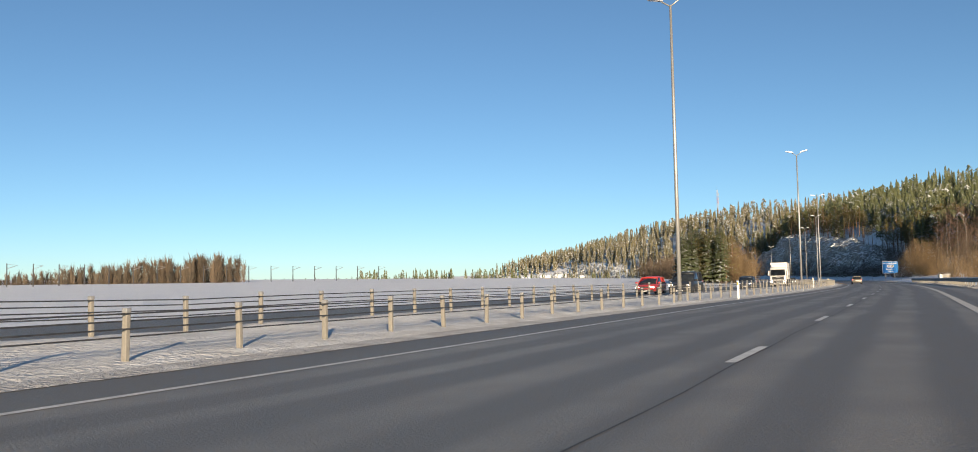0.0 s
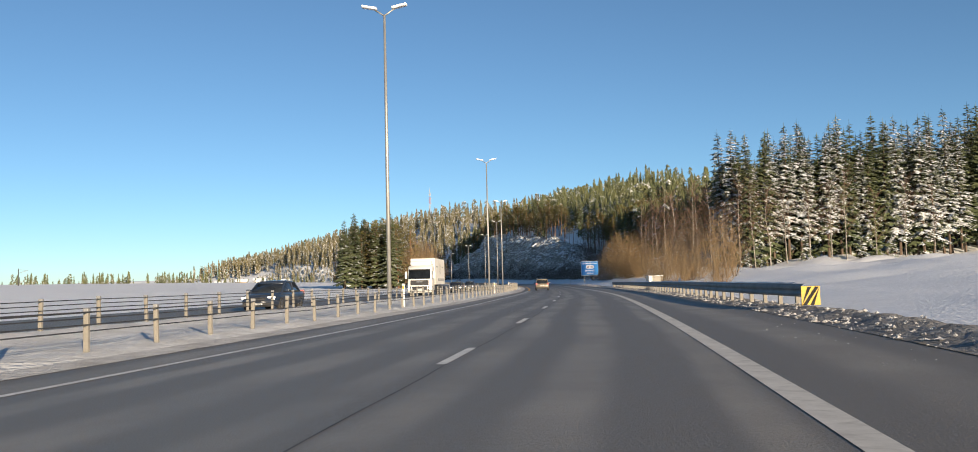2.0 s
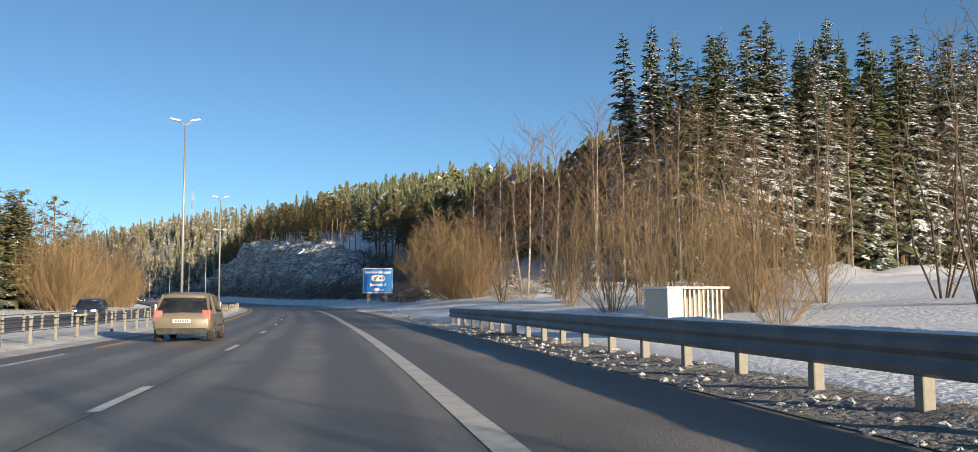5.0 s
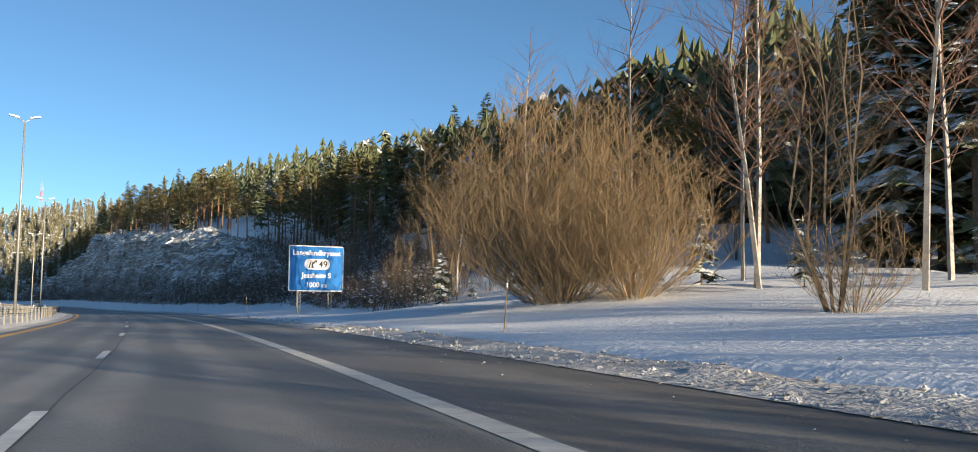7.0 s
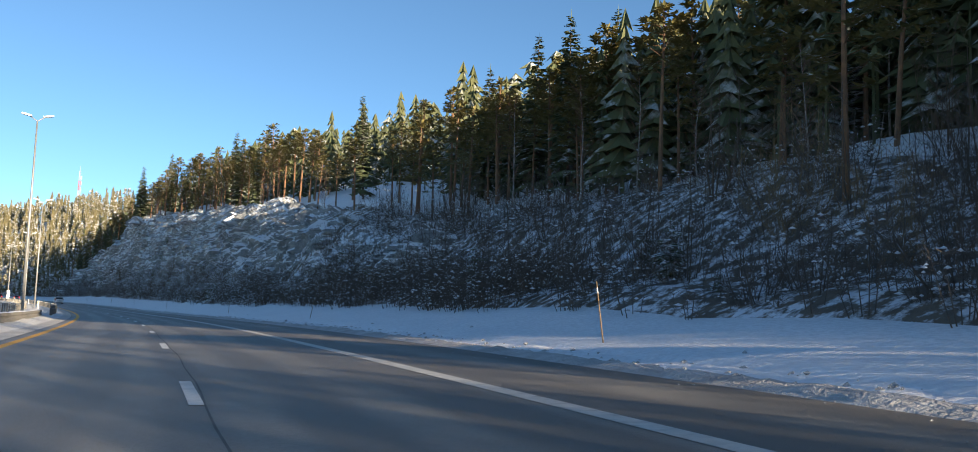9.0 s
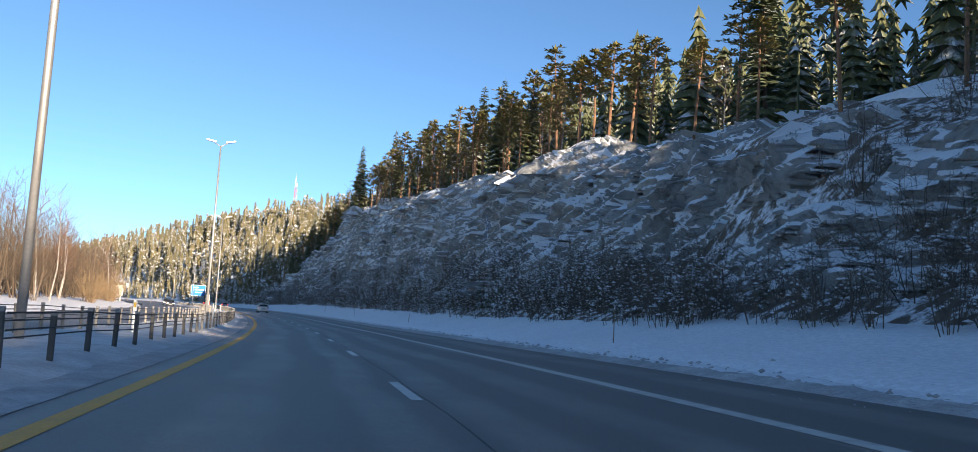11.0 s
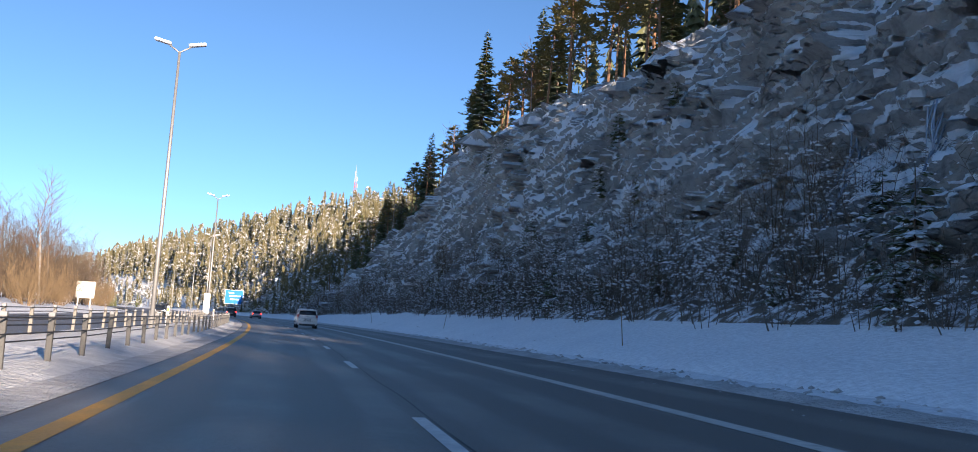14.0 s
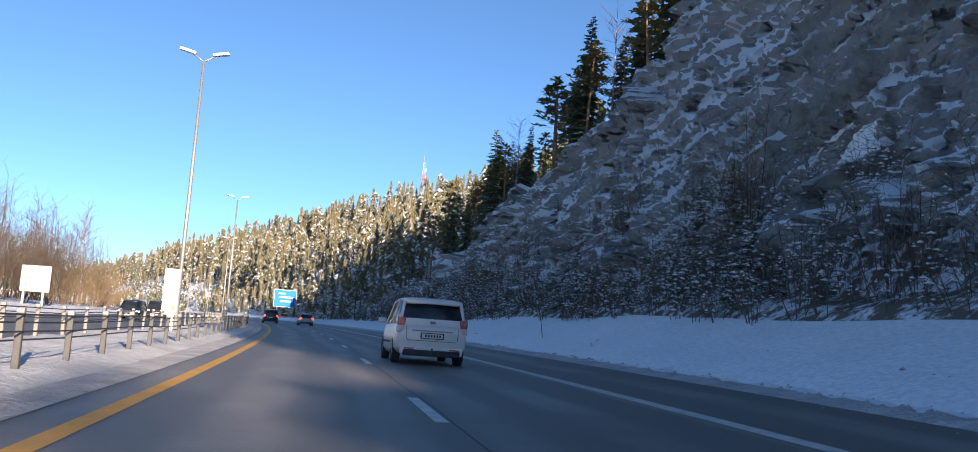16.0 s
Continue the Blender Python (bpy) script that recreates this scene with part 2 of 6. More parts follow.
PAINT_EDGE = worn_line("ribbed_edge_paint", (.66, .63, .57), (.50, .475, .43), (.24, .22, .19))
PAINT_WHITE = two_tone("white_road_paint", (.80, .78, .74), (.58, .57, .54), 3, .7, 0, 25)
PAINT_YELLOW = two_tone("yellow_road_paint", (.88, .43, .03), (.72, .37, .05), 1.5, .7, 0, 25)


def rock_material():
    m, n, l, p = material("rock_face", .85)
    uv = n.new("ShaderNodeUVMap")

    def turned(angle, sx, sy):
        mp = n.new("ShaderNodeMapping")
        mp.vector_type = "TEXTURE"
        mp.inputs["Rotation"].default_value, mp.inputs["Scale"].default_value = (0, 0, radians(angle)), (sx, sy, 1)
        l.new(uv.outputs[0], mp.inputs[0])
        return mp.outputs[0]

    def ranged(value, lo, hi, a=0.0, b=1.0):
        r = n.new("ShaderNodeMapRange")
        for i, v in ((1, lo), (2, hi), (3, a), (4, b)):
            r.inputs[i].default_value = v
        l.new(value, r.inputs[0])
        return r.outputs[0]

    def streak(vector, scale, lo, hi, warp=.4):
        t = n.new("ShaderNodeTexNoise")
        t.inputs["Scale"].default_value, t.inputs["Detail"].default_value = scale, 6
        t.inputs["Roughness"].default_value, t.inputs["Distortion"].default_value = .6, warp
        l.new(vector, t.inputs["Vector"])
        return ranged(t.outputs[0], lo, hi)

    def crack(vector, scale, width):
        """Thin dark joints between blocks."""
        t = n.new("ShaderNodeTexVoronoi")
        t.feature = "DISTANCE_TO_EDGE"
        t.inputs["Scale"].default_value = scale
        v = n.new("ShaderNodeVectorMath")
        v.operation = "ADD"
        w = n.new("ShaderNodeTexNoise")
        w.inputs["Scale"].default_value, w.inputs["Detail"].default_value = scale * 1.7, 4
        l.new(vector, w.inputs["Vector"])
        half = n.new("ShaderNodeVectorMath")
        half.operation = "SCALE"
        half.inputs["Scale"].default_value = .5 / scale
        l.new(w.outputs[1], half.inputs[0])
        l.new(vector, v.inputs[0])
        l.new(half.outputs[0], v.inputs[1])
        l.new(v.outputs[0], t.inputs["Vector"])
        return ranged(t.outputs["Distance"], 0, width, 1, 0)

    beds = turned(-24, 2.0, .7)
    stains = turned(4, .7, 5.0)
    col = mixed(n, l, noisy(n, l, .10, 4, .6, .35, .65), (.46, .455, .43), (.33, .345, .35))
    col = mixed(n, l, maths(n, l, "MULTIPLY", noisy(n, l, .16, 4, .65, .56, .70), .55), col, (.47, .40, .31))
    col = mixed(n, l, maths(n, l, "MULTIPLY", streak(beds, .9, .48, .70), .45), col, (.20, .205, .20))
    col = mixed(n, l, maths(n, l, "MULTIPLY", streak(stains, .8, .54, .70), .60), col, (.13, .135, .125))
    cracks = maths(n, l, "MULTIPLY", crack(beds, 1.5, .05), noisy(n, l, .35, 4, .6, .48, .62))
    col = mixed(n, l, maths(n, l, "MULTIPLY", cracks, .55), col, (.06, .06, .062))
    col = mixed(n, l, maths(n, l, "MULTIPLY", noisy(n, l, .55, 6, .7, .50, .68), .60), col, (.13, .135, .135))
    col = mixed(n, l, maths(n, l, "MULTIPLY", noisy(n, l, 3.0, 6, .75, .5, .75), .45), col, (.09, .09, .092))
    # snow lies along the shelves and on what is level, with ragged edges
    shelf = n.new("ShaderNodeAttribute")
    shelf.attribute_name = "lying_snow"
    up = maths(n, l, "MULTIPLY", up_facing(n, l, .58, 1.0), .74)
    fine = maths(n, l, "MULTIPLY", maths(n, l, "SUBTRACT", noisy(n, l, 1.2, 8, .74, .1, .9), .5), 1.35)
    along = maths(n, l, "MULTIPLY", maths(n, l, "SUBTRACT", streak(beds, 1.3, .25, .75), .5), .55)
    total = maths(n, l, "ADD", maths(n, l, "MAXIMUM", maths(n, l, "MULTIPLY", shelf.outputs["Fac"], .85), up), maths(n, l, "ADD", fine, along))
    snow = ranged(total, .56, .62)
    l.new(mixed(n, l, snow, col, (.90, .91, .93)), p.inputs["Base Color"])
    h = maths(n, l, "SUBTRACT", maths(n, l, "ADD", maths(n, l, "ADD", noisy(n, l, 1.3, 9, .72, .1, .9), maths(n, l, "MULTIPLY", noisy(n, l, 6.0, 5, .7, .2, .8), .18)), maths(n, l, "MULTIPLY", streak(beds, 1.1, .3, .7), .6)), maths(n, l, "MULTIPLY", cracks, .5))
    bumped(n, l, p, h, .9, .45)
    # snow normals bent upwards: brighter under the sky, small relief evened out
    rough_n = p.inputs["Normal"].links[0].from_socket
    lift = n.new("ShaderNodeVectorMath")
    lift.operation = "SCALE"
    lift.inputs[0].default_value = (0, 0, 1.1)
    l.new(snow, lift.inputs["Scale"])
    both = n.new("ShaderNodeVectorMath")
    l.new(rough_n, both.inputs[0])
    l.new(lift.outputs[0], both.inputs[1])
    unit = n.new("ShaderNodeVectorMath")
    unit.operation = "NORMALIZE"
    l.new(both.outputs[0], unit.inputs[0])
    l.new(unit.outputs[0], p.inputs["Normal"])
    return m


ROCK = rock_material()

BARK = two_tone("brown_bark", (.16, .11, .075), (.08, .06, .045), 4, .9, 0, 20, .6)


def asphalt_material():
    m, n, l, p = material("salted_asphalt", .55)
    p.inputs["Specular IOR Level"].default_value = .5
    uv = n.new("ShaderNodeUVMap")
    sep = n.new("ShaderNodeSeparateXYZ")
    l.new(uv.outputs[0], sep.inputs[0])
    off = sep.outputs[0]
    warp = noisy(n, l, .07, 3, .6, .2, .8)
    off = maths(n, l, "ADD", off, maths(n, l, "MULTIPLY", maths(n, l, "SUBTRACT", warp, .5), .7))
    band = None
    for c, w in ((0.55, .45), (1.95, .55), (3.6, .35), (-1.95, .6), (-.5, .4), (-3.5, .4), (5.6, .8), (-4.8, .5)):
        d = maths(n, l, "ABSOLUTE", maths(n, l, "SUBTRACT", off, c))
        r = n.new("ShaderNodeMapRange")
        r.interpolation_type = "SMOOTHSTEP"
        r.inputs[1].default_value, r.inputs[2].default_value, r.inputs[3].default_value, r.inputs[4].default_value = w * .3, w, 1, 0
        l.new(d, r.inputs[0])
        band = r.outputs[0] if band is None else maths(n, l, "MAXIMUM", band, r.outputs[0])
    patchy = noisy(n, l, .25, 4, .6, .25, .75)
    fac = maths(n, l, "MULTIPLY", band, patchy)
    col = mixed(n, l, fac, (.180, .163, .142), (.35, .32, .275))
    grain = noisy(n, l, 30, 3, .7, .3, .7)
    col = mixed(n, l, maths(n, l, "MULTIPLY", grain, .35), col, (.03, .03, .03))
    stain = noisy(n, l, .9, 5, .7, .55, .75)
    col = mixed(n, l, maths(n, l, "MULTIPLY", stain, .3), col, (.16, .155, .15))
    l.new(col, p.inputs["Base Color"])
    bumped(n, l, p, grain, .5, .02)
    return m


ASPHALT = asphalt_material()


# ---------------------------------------------------------------- mesh helpers
def mesh_ob(name, verts, faces, mat, parent=None, label="", smooth=False, uv=None):
    me = bpy.data.meshes.new(name)
    verts = np.asarray(verts, float)
    me.from_pydata(verts.tolist(), [], faces if isinstance(faces, list) else faces.tolist())
    for one in (mat if isinstance(mat, (list, tuple)) else [mat]):
        me.materials.append(one)
    if smooth:
        me.polygons.foreach_set("use_smooth", [True] * len(me.polygons))
    if uv is not None:
        lay = me.uv_layers.new(name="UVMap")
        idx = np.zeros(len(me.loops), int)
        me.loops.foreach_get("vertex_index", idx)
        lay.data.foreach_set("uv", np.asarray(uv, float)[idx].ravel())
    me.update()
    ob = new(name, me)
    if parent is not None:
        ob.parent = parent
    if label:
        tagged(ob, label)
    return ob


def part(name, bm, mat, parent=None, label="", smooth=False):
    me = bpy.data.meshes.new(name)
    bm.to_mesh(me)
    bm.free()
    for one in (mat if isinstance(mat, (list, tuple)) else [mat]):
        me.materials.append(one)
    if smooth:
        me.polygons.foreach_set("use_smooth", [True] * len(me.polygons))
    ob = new(name, me)
    if parent is not None:
        ob.parent = parent
    if label:
        tagged(ob, label)
    return ob


def grid_faces(rows, cols):
    i = np.arange(rows - 1)[:, None] * cols + np.arange(cols - 1)[None, :]
    return np.stack([i, i + 1, i + cols + 1, i + cols], -1).reshape(-1, 4)


def strip(name, ss, offs, zf, mat, lift=0.0, label="", kind="structure", parent=None, smooth=True, shift=None):
    """A ribbon laid along the road between the given offsets."""
    ss, offs = np.asarray(ss, float), np.asarray(offs, float)
    sg, og = np.meshgrid(ss, offs, indexing="ij")
    if shift:
        og = og + np.interp(sg, *shift)
    x, y = on_road(sg, og)
    z = zf(sg, og) + lift
    ob = mesh_ob(name, np.stack([x, y, z], -1).reshape(-1, 3), grid_faces(len(ss), len(offs)), mat, parent, label, smooth,
                 np.stack([og, sg], -1).reshape(-1, 2))
    if kind:
        tagged(ob, kind=kind)
    return ob


def box_bm(bm, lo, hi, bevel=0.0, mi=0):
    v = [bm.verts.new((x, y, z)) for x in (lo[0], hi[0]) for y in (lo[1], hi[1]) for z in (lo[2], hi[2])]
    fs = [bm.faces.new([v[i] for i in q]) for q in ((0, 1, 3, 2), (4, 6, 7, 5), (0, 4, 5, 1), (2, 3, 7, 6), (0, 2, 6, 4), (1, 5, 7, 3))]
    for f in fs:
        f.material_index = mi
    if bevel:
        bmesh.ops.bevel(bm, geom=list({e for f in fs for e in f.edges}), offset=bevel, segments=2, affect="EDGES", profile=.5)


def box(lo, hi, bevel=0.0):
    bm = bmesh.new()
    box_bm(bm, lo, hi, bevel)
    return bm


def tube_bm(bm, pts, radii, sides=8, caps=True):
    rings = []
    pts = [Vector(p) for p in pts]
    for i, p in enumerate(pts):
        d = (pts[min(i + 1, len(pts) - 1)] - pts[max(i - 1, 0)]).normalized()
        a = d.orthogonal().normalized() if abs(d.z) < .9 else Vector((1, 0, 0)) - d * d.x
        a.normalize()
        b = d.cross(a)
        r = radii[i] if isinstance(radii, (list, tuple)) else radii
        rings.append([bm.verts.new(p + (a * math.cos(t) + b * math.sin(t)) * r) for t in [6.28319 * k / sides for k in range(sides)]])
    for u, w in zip(rings, rings[1:]):
        for k in range(sides):
            bm.faces.new((u[k], u[(k + 1) % sides], w[(k + 1) % sides], w[k]))
    if caps:
        bm.faces.new(rings[0][::-1])
        bm.faces.new(rings[-1])


def tube(pts, radii, sides=8):
    bm = bmesh.new()
    tube_bm(bm, pts, radii, sides)
    return bm


# ---------------------------------------------------------------- ground and roads
def ground_sheet():
    ss = np.concatenate([np.arange(-400, 0, 25), np.arange(0, 620, 3.0), np.arange(620, 900, 8), np.arange(900, 1490, 20)])
    offs = np.concatenate([[-900, -700, -550, -420, -320, -240, -180, -140, -110, -88, -70, -56, -46, -40, -35, -31, -28, -26, -24.5, -23.2],
                           [-22.0, -11.4, -5.0, 8.0], np.arange(8.6, 14, .6), np.arange(14, 34, 1.0), np.arange(34, 70, 3.0), [75, 90, 110, 140, 200, 300, 450, 700]])

    def zf(s, o):
        z = ground_z(s, o)
        under = np.clip((o - 15.4) / 1.4, 0, 1) * np.clip((26.8 - o) / 1.6, 0, 1) * np.clip(np.minimum(s - 318, 745 - s) / 14, 0, 1)
        return np.where((o > -22.3) & (o < 8.3), z - .3, z - 3.2 * under)
    return tagged(strip("ground", ss, offs, zf, SNOW, 0, "", "structure"), "snow-covered fields, roadside slopes and wooded hill", "ground")


MED_AT = ([-200, 30, 50, 73, 110, 270, 1500], [-1.9, -1.9, -1.25, -.55, 0, 1.1, 1.1])
FAR_AT = ([-200, 40, 115, 300, 480, 1500], [-1.6, -1.6, 0, 1.5, 2.5, 2.5])


ground = ground_sheet()
LONG = np.concatenate([np.arange(-200, 620, 4.0), np.arange(620, 1200, 10)])
road = tagged(strip("road", LONG, np.concatenate([np.arange(-7.9, 8.5, 1.15), [8.5]]), road_z, ASPHALT), "dark two-lane motorway carriageway with salt stains", "road")
road_far = tagged(strip("road", LONG, np.arange(-22.2, -10.8, 1.2), road_z, ASPHALT, shift=FAR_AT), "dark oncoming carriageway beyond the snowy median", "road")




def median_z(s, o):
    """The snow of the median, banked up along the oncoming side at first."""
    far, near = -11.3 + np.interp(s, *FAR_AT), -5.35 + np.interp(s, *MED_AT)
    hump = np.interp(s, [180, 260], [.75, 1]) * np.clip(np.minimum(o - far, near - o) / .9, 0, 1)
    raised = np.interp(s, [90, 200], [.20, .04]) * np.clip((far + 2.6 - o) / 1.6, 0, 1)
    return road_z(s, o) + hump * (.17 + raised + .05 * waves(s, o, 5, 8)) - .02


def median_strip():
    ss = np.arange(-200, 640, 1.0)
    far, near = -11.5 + np.interp(ss, *FAR_AT), -5.2 + np.interp(ss, *MED_AT)
    u = np.linspace(0, 1, 22)
    og = far[:, None] * (1 - u) + near[:, None] * u
    sg = np.repeat(ss[:, None], len(u), 1)
    x, y = on_road(sg, og)
    V = np.stack([x, y, median_z(sg, og)], -1).reshape(-1, 3)
    ob = mesh_ob("median", V, grid_faces(len(ss), len(u)), SNOW_GREY, None, "", True)
    return tagged(ob, "snow-covered median strip between the carriageways", "median", kind="structure")


median = median_strip()
strip("shoulder_snow_edge", np.arange(-200, 640, 1.5), [-5.75, -5.3, -4.95], lambda s, o: road_z(s, o) + .008 + .02 * (o - np.interp(s, *MED_AT) < -5.2), SNOW_DIRTY, 0, "grey slush along the median edge", shift=MED_AT)

marking = tagged(new("road_marking"), "white and yellow painted lane markings", "road marking", kind="structure")
EDGE_AT = ([-200, 130, 205, 1500], [4.05, 4.05, 3.7, 3.7])
strip("edge_line", np.arange(-200, 1000, 3.0), [-.15, .15], road_z, PAINT_EDGE, .006, "broad white edge line", "", marking, shift=EDGE_AT)
INNER_AT = ([-200, 40, 68, 105, 240, 400], [-5.25, -5.25, -4.4, -3.8, -3.5, -3.25])
strip("inner_line", np.arange(-200, 175, 3.0), [-.07, .07], road_z, PAINT_WHITE, .006, "worn pale inner edge line", "", marking, shift=INNER_AT)
strip("inner_line", np.arange(175, 1000, 3.0), [-.11, .11], road_z, PAINT_YELLOW, .006, "yellow inner edge line", "", marking, shift=INNER_AT)
JOINT = two_tone("paving_joint_tar", (.045, .044, .042), (.09, .085, .08), 1, .7)
strip("paving_joint", np.arange(-60, 640, 1.5), [-.012, .012], lambda s, o: road_z(s, o), JOINT, .004, "dark tar joint between the lanes", "", marking, shift=(np.arange(-60, 640, 1.5), .10 + .03 * np.sin(np.arange(-60, 640, 1.5) * .23) + .02 * np.sin(np.arange(-60, 640, 1.5) * .9)))
DASH_K = [-6, 0, 2, 4, 6, 9, 11, 12, 15, 17, 19, 22, 30, 32, 34, 36, 39, 60]
DASH_END = [-57, 15.3, 39.9, 64.8, 88.4, 125.5, 150, 162.5, 201, 224.5, 250, 287.1, 382, 405.5, 430.5, 453, 489.5, 740]
for k in range(-6, 58):
    a = float(np.interp(k, DASH_K, DASH_END)) - 3.0
    strip("dash", np.linspace(a, a + 3.0, 4), [-.075, .075], road_z, PAINT_WHITE, .006, "", "", marking)


# ---------------------------------------------------------------- lamp posts
def lamp_post():
    root = new("street_lamp")
    part("pole", tube([(0, 0, -2.5), (0, 0, 7), (0, 0, 14.4)], [.115, .09, .06], 12), LAMP_MAT, root, "", True)
    bm = bmesh.new()
    tube_bm(bm, [(-.5, 0, 14.68), (-.15, 0, 14.45), (0, 0, 14.35), (.15, 0, 14.45), (.5, 0, 14.68)], .04, 8)
    part("arm", bm, LAMP_MAT, root, "", True)
    for side in (-1, 1):
        bm = bmesh.new()
        box_bm(bm, (-.40, -.17, -.06), (.40, .17, .08), .05)
        bmesh.ops.transform(bm, matrix=pose(side * .78, 0, 14.8, 0, side * -12, 0), verts=bm.verts)
        part("lamp_head", bm, SNOW, root, "pale lamp head capped with snow", True)
    return tagged(root, "tall galvanised street lamp with two heads in the median", "street lamp", "lamps along the median")


first = lamp_post()
LAMPS = [44.0, 105.4, 165.5, 225, 284, 342, 398, 452, 510, 567, 624, 681, 738, 795]
for k, s in enumerate([-15.0] + LAMPS):
    foot = float(np.interp(s, [44, 104, 165, 225, 284, 342, 398, 452, 510, 600], [.35, .4, .6, 1.0, 1.3, 1.0, .0, -.9, -.4, .6]))
    at = float(np.interp(s, [225, 284, 342, 398, 510], [-8.0, -7.85, -7.35, -7.15, -7.4]))
    if k:
        copy_thing(first, place(s, at, foot))
    else:
        first.matrix_basis = place(s, at, foot)


# ---------------------------------------------------------------- cable barriers of the median
def cable_barrier(base_off, s0, s1, label, follow, skin=POST_MAT):
    """follow: the shift along the road that the line of posts takes."""
    root = tagged(new("cable_barrier"), label, "barrier", "barriers of the median")
    me = None
    s, k = s0, 0
    rs = random.Random(int(-base_off * 10))
    while s < s1:
        if me is None:
            bm = bmesh.new()
            box_bm(bm, (-.046, -.042, -.25), (.046, .042, .74), .015)
            post = part("post", bm, skin, root)
            me = post.data
            bm = bmesh.new()
            box_bm(bm, (-.050, -.046, .69), (.050, .046, .76), .012)
            cap = part("post_cap", bm, CAP_MAT, root)
            cap_me = cap.data
        else:
            post, cap = new("post", me), new("post_cap", cap_me)
            post.parent, cap.parent = root, root
        off = base_off + float(np.interp(s, *follow))
        m = place(s, off, float(median_z(s, off)), 0, 0) @ pose(0, 0, 0, rs.uniform(-2.5, 2.5), rs.uniform(-2, 2), rs.uniform(-6, 6))
        post.matrix_basis, cap.matrix_basis = m, m
        s += 2.45
    for h, d in ((.68, .06), (.57, -.06), (.46, .06), (.34, -.06)):
        ss = np.arange(s0, s1, 4.9)
        at_off = base_off + np.interp(ss, *follow)
        x, y = on_road(ss, at_off + d)
        z = median_z(ss, at_off) + h
        bm = bmesh.new()
        tube_bm(bm, list(zip(x, y, z)), .013, 5)
        part("cable", bm, CABLE_MAT, root)
    return root


CAP_MAT = two_tone("post_cap_grey", (.22, .22, .22), (.32, .32, .31), 6, .6, .2)
cable_barrier(-6.2, 0, 284, "steel cable barrier with pale posts on the snowy median edge", MED_AT)
cable_barrier(-6.2, 333, 610, "steel cable barrier on the snowy median edge, posts coloured dark as in shade", MED_AT, POST_SHADED)
cable_barrier(-10.2, 10, 610, "steel cable barrier beside the oncoming carriageway", FAR_AT)


# ---------------------------------------------------------------- beam rail on the field side
RAIL_S = [88, 91, 97, 104, 115, 188, 193]
RAIL_O = [8.65, 8.4, 8.0, 7.8, 7.85, 8.2, 8.3]


def beam_rail():
    root = tagged(new("guard_rail"), "grey galvanised beam guard rail on short posts", "guard rail")
    ss = np.arange(90, 192, 1.0)
    offs = np.interp(ss, RAIL_S, RAIL_O)
    prof = [(.03, .38), (-.05, .42), (-.06, .48), (-.02, .54), (-.02, .58), (-.06, .64), (-.06, .72), (-.02, .77), (.05, .79)]
    V = []
    for d, h in prof:
        x, y = on_road(ss, offs + d)
        V.append(np.stack([x, y, road_z(ss, np.full(ss.shape, 8.3)) + h + .04], -1))
    V = np.array(V).transpose(1, 0, 2)
    back = V.copy()
    bx, by = on_road(ss[:, None], offs[:, None] + np.array([p[0] for p in prof])[None] + .012)
    back[..., 0], back[..., 1] = bx, by
    allv = np.concatenate([V, back[:, ::-1]], 1)
    n, c = allv.shape[0], allv.shape[1]
    faces = []
    for i in range(n - 1):
        for j in range(c):
            faces.append([i * c + j, i * c + (j + 1) % c, (i + 1) * c + (j + 1) % c, (i + 1) * c + j])
    mesh_ob("beam", allv.reshape(-1, 3), faces, BEAM_SHADED, root, "long corrugated steel beam")
    me = None
    for s in np.arange(91, 192, 2.0):
        o = float(np.interp(s, RAIL_S, RAIL_O))
        if me is None:
            bm = box((.04, -.075, -.5), (.18, .075, .76), .02)
            post = part("post", bm, POST_MAT, root, "weathered pale timber post")
            me = post.data
        else:
            post = new("post", me)
            post.parent = root
        post.matrix_basis = place(s, o, float(road_z(s, 8.3)))
    sn = np.arange(91, 191, .8)
    so_ = np.interp(sn, RAIL_S, RAIL_O)
    rows = []
    for d, h in ((-.03, .80), (.02, .84), (.07, .81)):
        x, y = on_road(sn, so_ + d)
        rows.append(np.stack([x, y, road_z(sn, np.full(sn.shape, 8.3)) + h + .035 + (.025 * waves(sn, sn * 0, 2.5, 3) if h > .83 else 0)], -1))
    mesh_ob("snow_cap", np.array(rows).transpose(1, 0, 2).reshape(-1, 3), grid_faces(len(sn), 3), SNOW, root, "thin line of snow on the beam", True)
    return root


beam_rail()


